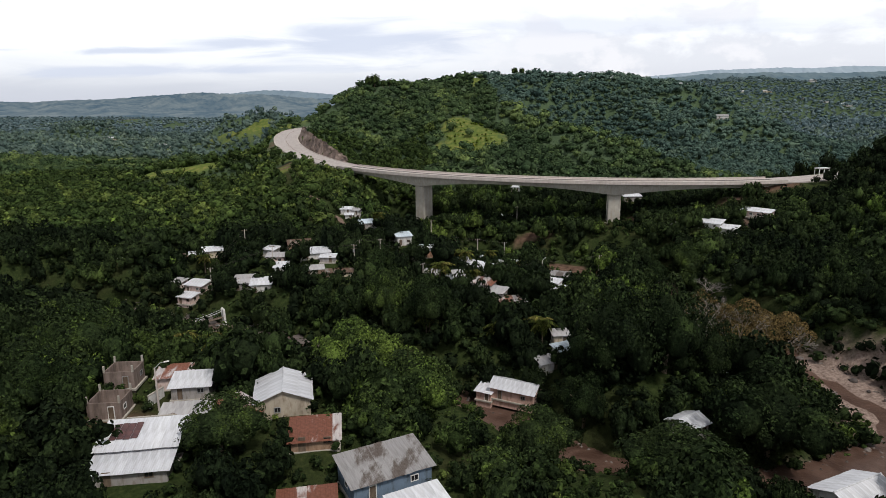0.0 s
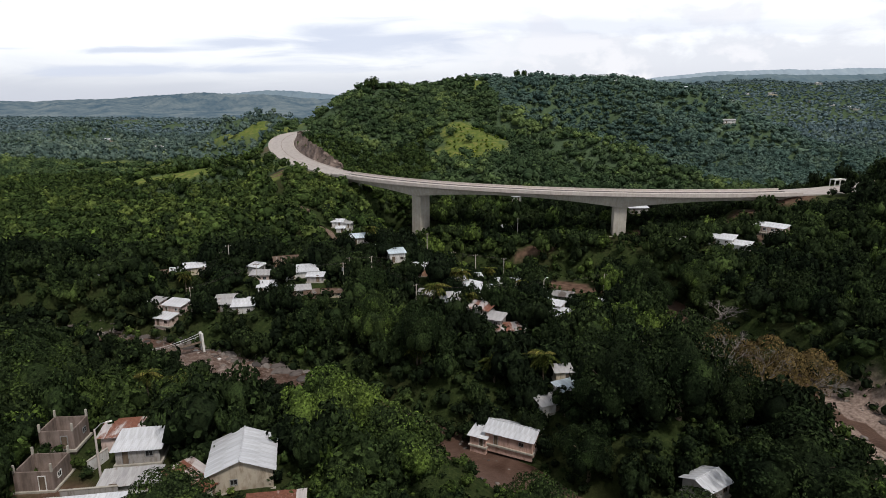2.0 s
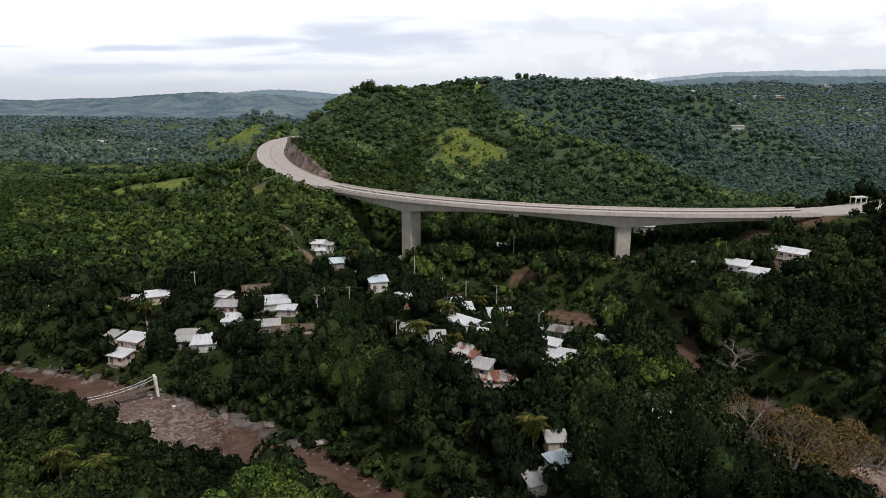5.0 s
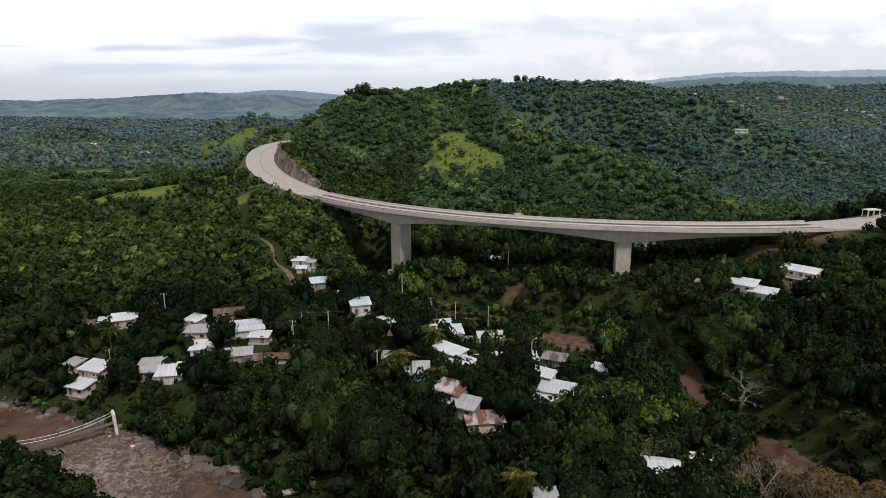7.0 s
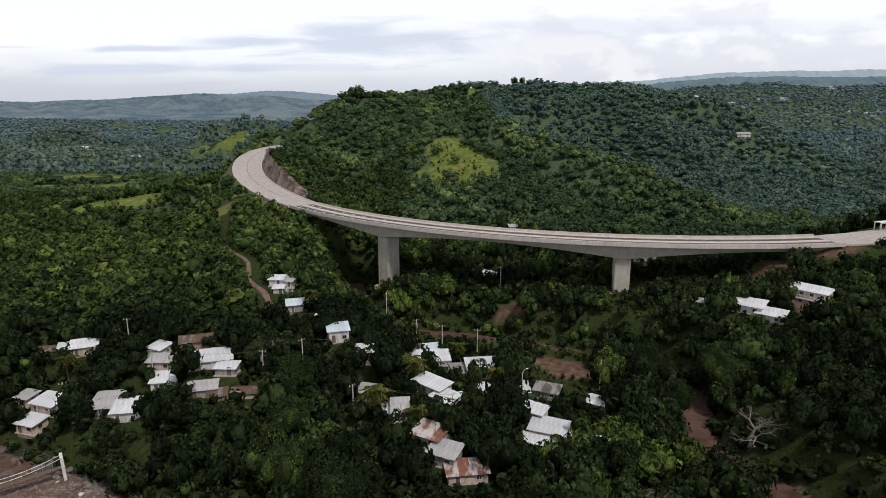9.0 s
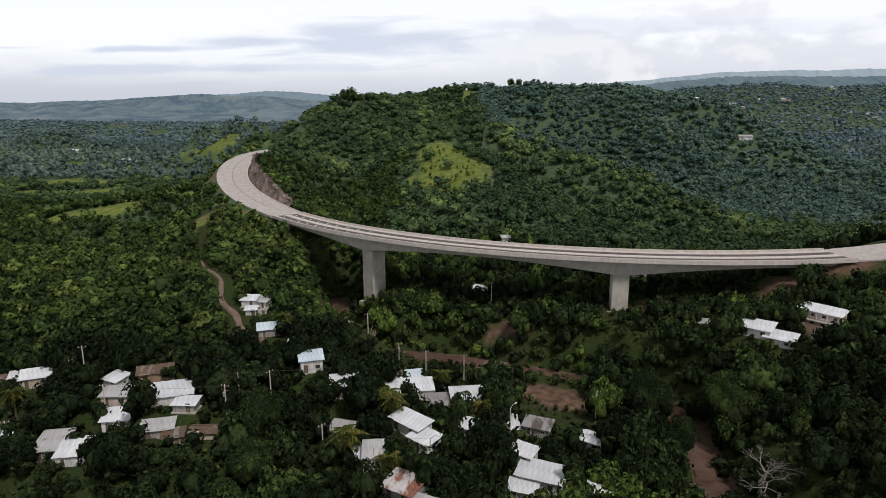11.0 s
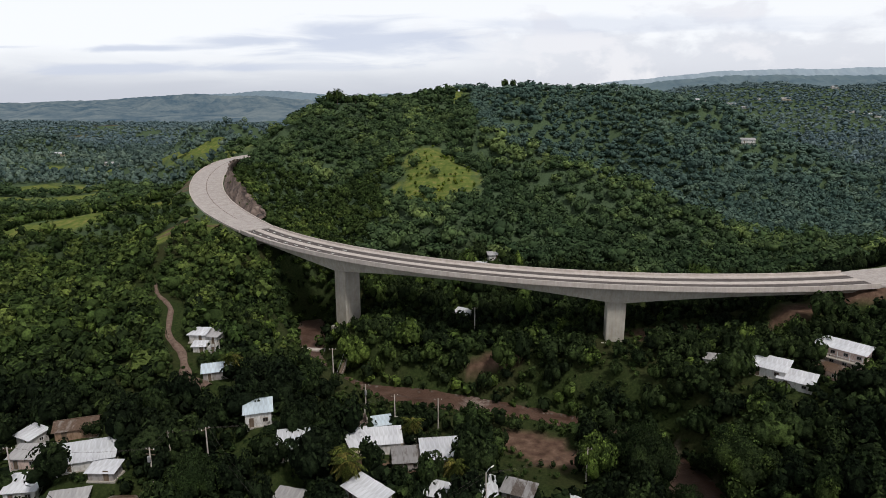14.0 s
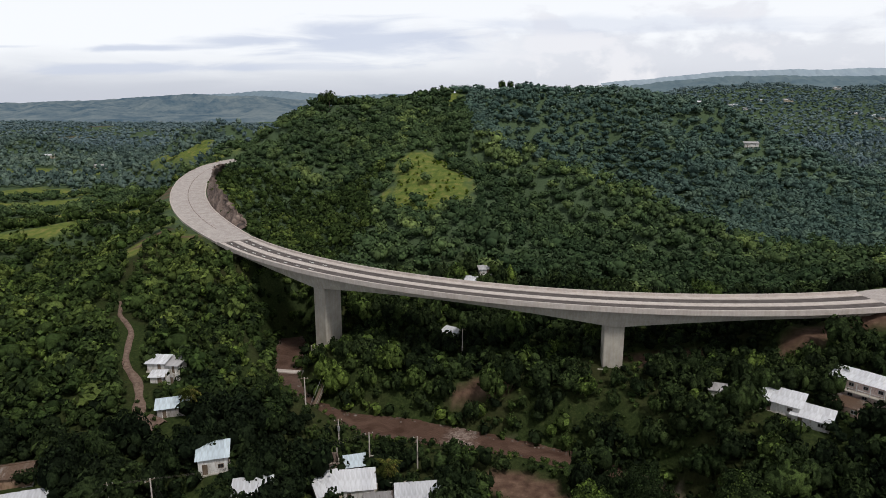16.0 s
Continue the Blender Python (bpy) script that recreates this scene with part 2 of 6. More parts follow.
def zinc(name, base, rust, rusted):
    """Corrugated sheet: base colour, rust colour, share of rust."""
    m = Mat(name, 0.55, 0.0, 0.35)
    wv = m.n.new("ShaderNodeTexWave")
    wv.inputs["Scale"].default_value, wv.inputs["Distortion"].default_value = 1.3, 0.0
    wv.bands_direction = "X"
    m.l.new(m.coord, wv.inputs["Vector"])
    per = m.ramp(m.chance(), (0.0, (0.90, 0.90, 0.91)), (1.0, (1.05, 1.05, 1.05)))
    c = m.mix(1.0, (base[0], base[1], base[2]), per, "MULTIPLY")
    c = m.mix(1.0, c, m.ramp(m.noise(1.2, 6, stretch=(1.6, 0.35, 1)), (0.3, (0.72, 0.71, 0.70)), (0.6, (1.03, 1.03, 1.03))), "MULTIPLY")
    r_fac = m.math("ADD", m.noise(0.55, 7, 0.65, stretch=(1.3, 0.5, 1), vec=m.place()), m.math("MULTIPLY", m.math("SUBTRACT", m.chance(), 0.5), 0.25))
    edge = 1.0 - rusted + (0.14 if rusted < 0.25 else 0.0)
    r_mask = m.ramp(r_fac, (max(edge * 0.72, 0.02), (0, 0, 0)), (min(edge * 0.72 + 0.12, 1.0), (1, 1, 1)))
    r_col = m.ramp(m.noise(2.2, 5), (0.3, (rust[0] * 0.5, rust[1] * 0.45, rust[2] * 0.4)), (0.7, rust))
    return m.color(m.mix(r_mask, c, r_col)).bump(wv.outputs["Fac"], 0.15, 0.03).m


ROOFS = {
    "white": zinc("white_zinc_roof", (0.62, 0.633, 0.67), (0.30, 0.20, 0.15), 0.03),
    "new": zinc("new_zinc_roof", (0.54, 0.553, 0.59), (0.30, 0.2, 0.15), 0.08),
    "grey": zinc("grey_zinc_roof", (0.27, 0.262, 0.262), (0.12, 0.10, 0.09), 0.36),
    "dull": zinc("dull_zinc_roof", (0.40, 0.392, 0.40), (0.24, 0.15, 0.11), 0.20),
    "patch": zinc("patched_zinc_roof", (0.50, 0.47, 0.47), (0.27, 0.12, 0.085), 0.42),
    "rust": zinc("rusty_zinc_roof", (0.50, 0.46, 0.45), (0.20, 0.078, 0.050), 0.48),
    "brown": zinc("brown_rusted_roof", (0.22, 0.19, 0.17), (0.13, 0.085, 0.06), 0.55),
    "blue": zinc("pale_blue_zinc_roof", (0.50, 0.58, 0.64), (0.3, 0.2, 0.15), 0.06),
}


def plaster(name, c):
    m = Mat(name, 0.9)
    col = m.ramp(m.noise(0.8, 6), (0.3, tuple(0.78 * k for k in c)), (0.65, c))
    dirt = m.ramp(m.noise(2.2, 6, 0.65, stretch=(1, 1, 0.3)), (0.33, (0.62, 0.57, 0.52)), (0.52, (1, 1, 1)))
    return m.color(m.mix(1.0, col, dirt, "MULTIPLY")).bump(m.noise(14, 4), 0.2, 0.02).m


WALLS = {
    "white": plaster("white_plaster", (0.64, 0.63, 0.62)),
    "pink": plaster("pink_plaster", (0.62, 0.42, 0.36)),
    "rose": plaster("rose_plaster", (0.66, 0.52, 0.48)),
    "salmon": plaster("salmon_plaster", (0.60, 0.36, 0.25)),
    "cream": plaster("cream_plaster", (0.58, 0.51, 0.40)),
    "beige": plaster("beige_plaster", (0.47, 0.41, 0.33)),
    "grey": plaster("grey_plaster", (0.36, 0.34, 0.33)),
    "blue": plaster("blue_plaster", (0.16, 0.22, 0.30)),
    "block": BLOCK,
    "adobe": plaster("adobe", (0.34, 0.23, 0.16)),
}
DARK_GLASS = Mat("dark_pane", 0.15, spec=0.5)
DARK_GLASS.color(DARK_GLASS.ramp(DARK_GLASS.noise(1.5, 3), (0.3, (0.012, 0.012, 0.014)), (0.7, (0.035, 0.034, 0.036))))
WOOD = Mat("weathered_wood", 0.85)
WOOD.color(WOOD.ramp(WOOD.noise(2.5, 6, stretch=(1, 1, 0.2)), (0.3, (0.07, 0.05, 0.035)), (0.7, (0.20, 0.15, 0.11)))).bump(WOOD.noise(8, 5, stretch=(4, 4, 0.4)), 0.4, 0.02)
STEEL = Mat("galvanised_steel", 0.5, 0.6)
STEEL.color(STEEL.ramp(STEEL.noise(4, 4), (0.3, (0.30, 0.30, 0.31)), (0.7, (0.48, 0.48, 0.49))))
WHITE_PAINT = plaster("white_paint", (0.78, 0.78, 0.77))
RED_PAINT = plaster("red_paint", (0.45, 0.06, 0.05))
SOLAR = Mat("dark_brown_sheet", 0.5, spec=0.4)
SOLAR.color(SOLAR.ramp(SOLAR.noise(1.4, 5), (0.3, (0.045, 0.022, 0.025)), (0.7, (0.13, 0.06, 0.055))))

# ---- helpers for meshes ----
def part(name, bm, material, parent=None, label=""):
    """Links a bmesh as one mesh object, under parent where one is given."""
    me = bpy.data.meshes.new(name)
    bm.to_mesh(me)
    bm.free()
    mats = material if isinstance(material, (list, tuple)) else [material]
    for m in mats:
        me.materials.append(m.m if isinstance(m, Mat) else m)
    ob = new(name, me)
    if parent is not None:
        ob.parent = parent
    if label:
        tagged(ob, label)
    return ob


def share(name, me, parent, m):
    """Another object on a mesh that is there already."""
    ob = new(name, me)
    ob.parent = parent
    ob.matrix_basis = m
    return ob


def box(bm, sx, sy, sz, cx=0.0, cy=0.0, cz=0.0, m=None, bevel=0.0):
    """Adds a box of those sizes round a centre to bm."""
    r = bmesh.ops.create_cube(bm, size=1.0)
    vs = r["verts"]
    bmesh.ops.scale(bm, vec=(sx, sy, sz), verts=vs)
    bmesh.ops.translate(bm, vec=(cx, cy, cz), verts=vs)
    if bevel:
        es = {e for v in vs for e in v.link_edges}
        out = bmesh.ops.bevel(bm, geom=list(es), offset=bevel, segments=1, affect="EDGES")
        vs = list({v for f in out["faces"] for v in f.verts} | {v for v in vs if v.is_valid})
    if m is not None:
        bmesh.ops.transform(bm, matrix=m, verts=[v for v in vs if v.is_valid])
    return bm


def boxed(*a, **k):
    return box(bmesh.new(), *a, **k)


def tube(bm, p, q, r0, r1, sides=7):
    """Adds a tapered round bar from p to q."""
    p, q = Vector(p), Vector(q)
    d = q - p
    m = Matrix.Translation((p + q) / 2) @ d.to_track_quat("Z", "Y").to_matrix().to_4x4()
    bmesh.ops.create_cone(bm, cap_ends=True, segments=sides, radius1=r0, radius2=r1, depth=d.length, matrix=m)
    return bm


def array_mesh(name, verts, tris, material, attrs=None):
    """A mesh of triangles from numpy arrays, with float attributes per point."""
    me = bpy.data.meshes.new(name)
    verts, tris = np.ascontiguousarray(verts, dtype=np.float32), np.ascontiguousarray(tris, dtype=np.int32)
    me.vertices.add(len(verts))
    me.vertices.foreach_set("co", verts.ravel())
    me.loops.add(tris.size)
    me.loops.foreach_set("vertex_index", tris.ravel())
    me.polygons.add(len(tris))
    me.polygons.foreach_set("loop_start", np.arange(0, tris.size, 3, dtype=np.int32))
    me.update(calc_edges=True)
    for key, value in (attrs or {}).items():
        a = me.attributes.new(key, "FLOAT", "POINT")
        a.data.foreach_set("value", np.ascontiguousarray(value, dtype=np.float32))
    me.materials.append(material.m if isinstance(material, Mat) else material)
    return me


# ---- the plan: river, road, bridge, ridges ----
ARC_C, ARC_R = (50.5, 421.5), 177.3            # the bridge bends on one circle
DECK_Z, DECK_W = 27.0, 12.8
ARC_L, ARC_E, PIER_A = -47.5, 16.6, (-30.2, -3.9)   # degrees along the circle, from the side facing the camera


def on_arc(a, r=ARC_R):
    a = radians(a)
    return ARC_C[0] + r * math.sin(a), ARC_C[1] - r * math.cos(a)


ROAD_W = 14.5
ROAD = [(-81, 303, 27.0), (-93, 316, 27.6), (-105, 329, 28.7), (-117, 344, 30.2), (-128, 361, 32.1), (-137, 379, 33.9), (-145, 400, 36.0), (-150, 421, 37.9),
        (-152, 440, 39.4), (-149, 462, 40.6), (-140, 490, 41.0)]
ROAD_R = [(101, 252.3, 27.0), (106, 254, 27.0), (117, 258, 27.2), (133, 265, 27.8), (152, 276, 29.0), (180, 296, 31.0)]
WATER_Z = -2.2
RIVER = [(-57, 286), (-55, 281), (-53, 274), (-51, 266), (-45, 250), (-37, 240), (-27, 233), (-12, 231), (5, 227.5), (18, 224.5), (31, 220), (40, 211), (46, 198), (45, 186), (45, 179),
         (47, 168), (51, 160), (55, 148), (58, 136), (64, 124), (66, 112), (62, 97), (46, 88), (28, 85), (11, 90), (0, 101), (-9, 107), (-21, 116), (-41, 126), (-56, 134), (-72, 140),
         (-91, 147), (-113, 152), (-150, 156), (-210, 156)]


def river_half(s):
    return 5.0 - 2.0 * np.clip((0.33 - s) / 0.05, 0, 1) - 1.6 * np.exp(-(((s - 0.74) / 0.07) ** 4)) - 2.0 * np.exp(-(((s - 0.40) / 0.07) ** 2)) + 0.9 * np.sin(s * 40) + 1.5 * np.exp(-(((s - 0.56) / 0.06) ** 2)) + 4.0 * np.exp(-(((s - 0.91) / 0.07) ** 2))



def nearest(line, x, y):
    """Distance of points to a bent line, the height on it and the share of its length."""
    best = np.full(x.shape, 1e9)
    zz, ss = np.zeros(x.shape), np.zeros(x.shape)
    pts = np.array(line, float)
    for i in range(len(pts) - 1):
        a, b = pts[i], pts[i + 1]
        d = b[:2] - a[:2]
        t = np.clip(((x - a[0]) * d[0] + (y - a[1]) * d[1]) / (d @ d), 0, 1)
        dist = np.hypot(x - a[0] - t * d[0], y - a[1] - t * d[1])
        hit = dist < best
        best = np.where(hit, dist, best)
        if len(a) > 2:
            zz = np.where(hit, a[2] + t * (b[2] - a[2]), zz)
        ss = np.where(hit, (i + t) / (len(pts) - 1), ss)
    return best, zz, ss


def ridge(line, width, x, y, base):
    """Height of a rounded ridge along a bent line over base."""
    h = np.full(x.shape, -1e3)
    pts = np.array(line, float)
    for a, b in zip(pts[:-1], pts[1:]):
        d = b[:2] - a[:2]
        t = np.clip(((x - a[0]) * d[0] + (y - a[1]) * d[1]) / (d @ d), 0, 1)
        dist = np.hypot(x - a[0] - t * d[0], y - a[1] - t * d[1])
        h = np.maximum(h, base + (a[2] + t * (b[2] - a[2]) - base) * np.exp(-((dist / width) ** 2)))
    return h


def waves(x, y, size, seed):
    """Smooth hills and hollows of about that size, between -1 and 1."""
    r = np.random.RandomState(seed)
    out = np.zeros(np.shape(x))
    for k in range(7):
        a, ph, s = r.rand() * 6.283, r.rand() * 6.283, size * (0.6 + 0.9 * r.rand())
        out = out + np.sin((x * np.cos(a) + y * np.sin(a)) * 6.283 / s + ph + 0.8 * np.sin((x * np.sin(a) - y * np.cos(a)) * 4 / s))
    return out / 4.0


SPUR = [(-1, 450, 55), (17, 440, 48.5), (34, 430, 43.5), (51, 420, 37), (67, 410, 31), (81, 400, 26), (95, 390, 21), (122, 370, 12)]
RIDGES = [
    # the wooded hill behind the bridge
    ([(-128, 440, 42), (-120, 545, 69), (-85, 572, 75)], 62.0),
    ([(-85, 572, 75), (-20, 610, 80), (60, 660, 84), (120, 660, 81), (150, 620, 73)], 100.0),
    ([(150, 620, 73), (178, 590, 58), (205, 570, 45), (240, 550, 28), (275, 535, 12)], 62.0),
    # its spur with the grass patch, and a lower one on the far flank
    ([(-70, 570, 73), (-40, 455, 54), (-20, 395, 42), (-6, 345, 28), (0, 305, 14)], 56.0),
    ([(110, 650, 78), (130, 560, 50), (150, 480, 24), (160, 420, 10)], 50.0),
    # the long spur that falls behind the middle of the bridge
    ([(-20, 600, 77), (-12, 500, 65.5)] + SPUR, 40.0),
    # the shoulder that carries the road, down to the village
    ([(-128, 440, 42), (-120, 350, 32), (-102, 300, 29), (-84, 250, 25), (-68, 212, 17), (-52, 185, 9)], 36.0),
    ([(-130, 375, 34), (-150, 348, 30), (-187, 332, 22), (-225, 330, 13), (-290, 325, 8)], 40.0),
    ([(-84, 250, 25), (-130, 235, 12), (-180, 215, 6)], 40.0),
    ([(-145, 470, 41), (-200, 560, 44), (-238, 612, 44), (-275, 700, 38), (-300, 760, 40)], 34.0),
    ([(-362, 812, 40), (-338, 825, 51), (-310, 832, 49), (-275, 838, 38)], 32.0),
    # the near bank with the first houses
    ([(-130, 40, 12), (-50, 62, 14.5), (-18, 54, 14.5), (10, 25, 16), (45, 0, 14)], 30.0),
    # the slope beyond the far end of the bridge
    ([(122, 250, 26), (150, 254, 38), (180, 285, 38), (230, 340, 30)], 40.0),
    ([(145, 252, 38), (160, 180, 38), (150, 90, 34)], 48.0),
    # the wide hillside farther back
    ([(380, 1500, 96), (520, 1480, 112), (665, 1500, 103), (800, 1480, 109), (1100, 1400, 126)], 420.0),
    ([(-610, 840, 30), (-555, 805, 36), (-500, 790, 24)], 44.0),
    ([(-420, 900, 16), (-330, 860, 20)], 60.0),
    ([(-205, 560, 40), (-262, 592, 31), (-325, 622, 18)], 26.0),
    ([(-900, 1300, 34), (-620, 1250, 30)], 130.0),
]


def natural(x, y):
    x, y = np.asarray(x, float), np.asarray(y, float)
    far = np.hypot(x, y - 150)
    base = 1.5 + 0.011 * np.clip(far - 420, 0, 2200) + 1.0 * waves(x, y, 70, 3)
    k, total = 3.0, np.exp(base / 3.0)
    for line, width in RIDGES:
        total = total + np.exp(ridge(line, width, x, y, base) / k)
    h = k * np.log(total) - 1.2
    h = h - 7.5 * np.exp(-(((x - 53) / 24) ** 2 + ((y - 110) / 26) ** 2))          # the river bend lies in a hollow
    h = h - 7.0 * np.exp(-(((x - 1) / 17) ** 2 + ((y - 88) / 15) ** 2))            # the bank falls steeply to the river
    h = h - 5.6 * np.exp(-(((x + 58) / 26) ** 2 + ((y - 113) / 16) ** 2))
    return h + np.clip((h - 6) / 30, 0, 1) * (2.2 * waves(x, y, 46, 5) + 3.0 * waves(x, y, 120, 8)) + 0.5 * waves(x, y, 17, 9)


PADS = []            # level ground under houses and piers: x, y, z, radius


def ground(x, y):
    x, y = np.asarray(x, float), np.asarray(y, float)
    h = natural(x, y)
    w_sum, dz = np.zeros(x.shape), np.zeros(x.shape)
    for px_, py_, pz_, pr_ in PADS:
        d = np.hypot(x - px_, y - py_)
        w = np.exp(-((d / (pr_ * 2.6)) ** 2)) + 40.0 * np.exp(-((d / pr_) ** 6))
        w_sum, dz = w_sum + w, dz + w * pz_
    if PADS:
        h = h + (dz / np.maximum(w_sum, 1e-9) - h) * np.clip(w_sum, 0, 1)
    d, _, s = nearest(RIVER, x, y)
    half = river_half(s)
    bank = np.clip((d - half) / 9.0, 0, 1)
    bank = bank * bank * (3 - 2 * bank)
    h = np.where(d < half + 9, np.minimum(h, WATER_Z - 0.9 + (h - WATER_Z + 0.9) * bank), h)
    bar = 1.55 * np.exp(-(((s - 0.565) / 0.045) ** 4)) * np.clip((half + 4 - d) / 3.0, 0, 1) * np.clip((d - 0.8) / 1.5, 0, 1)
    h = np.where(d < half + 4, np.minimum(np.maximum(h, WATER_Z - 0.9 + bar), np.maximum(h, WATER_Z + 0.7)), h)      # a sandbar in the bend
    for line, wide, run in ((ROAD, ROAD_W / 2 + 1.2, 9.0), (ROAD_R, ROAD_W / 2 + 1.0, 10.0)):
        d, z, s = nearest(line, x, y)
        b = np.clip((d - wide) / run, 0, 1)
        b = b * b * (3 - 2 * b)
        b = np.where((s < 0.02), np.clip(b + np.clip((d - 6) / 6, 0, 1), 0, 1), b)
        h = np.where(d < wide + run, (z - 1.25) * (1 - b) + h * b, h)
    return h


def at(x, y):
    return float(ground(np.array([x]), np.array([y]))[0])

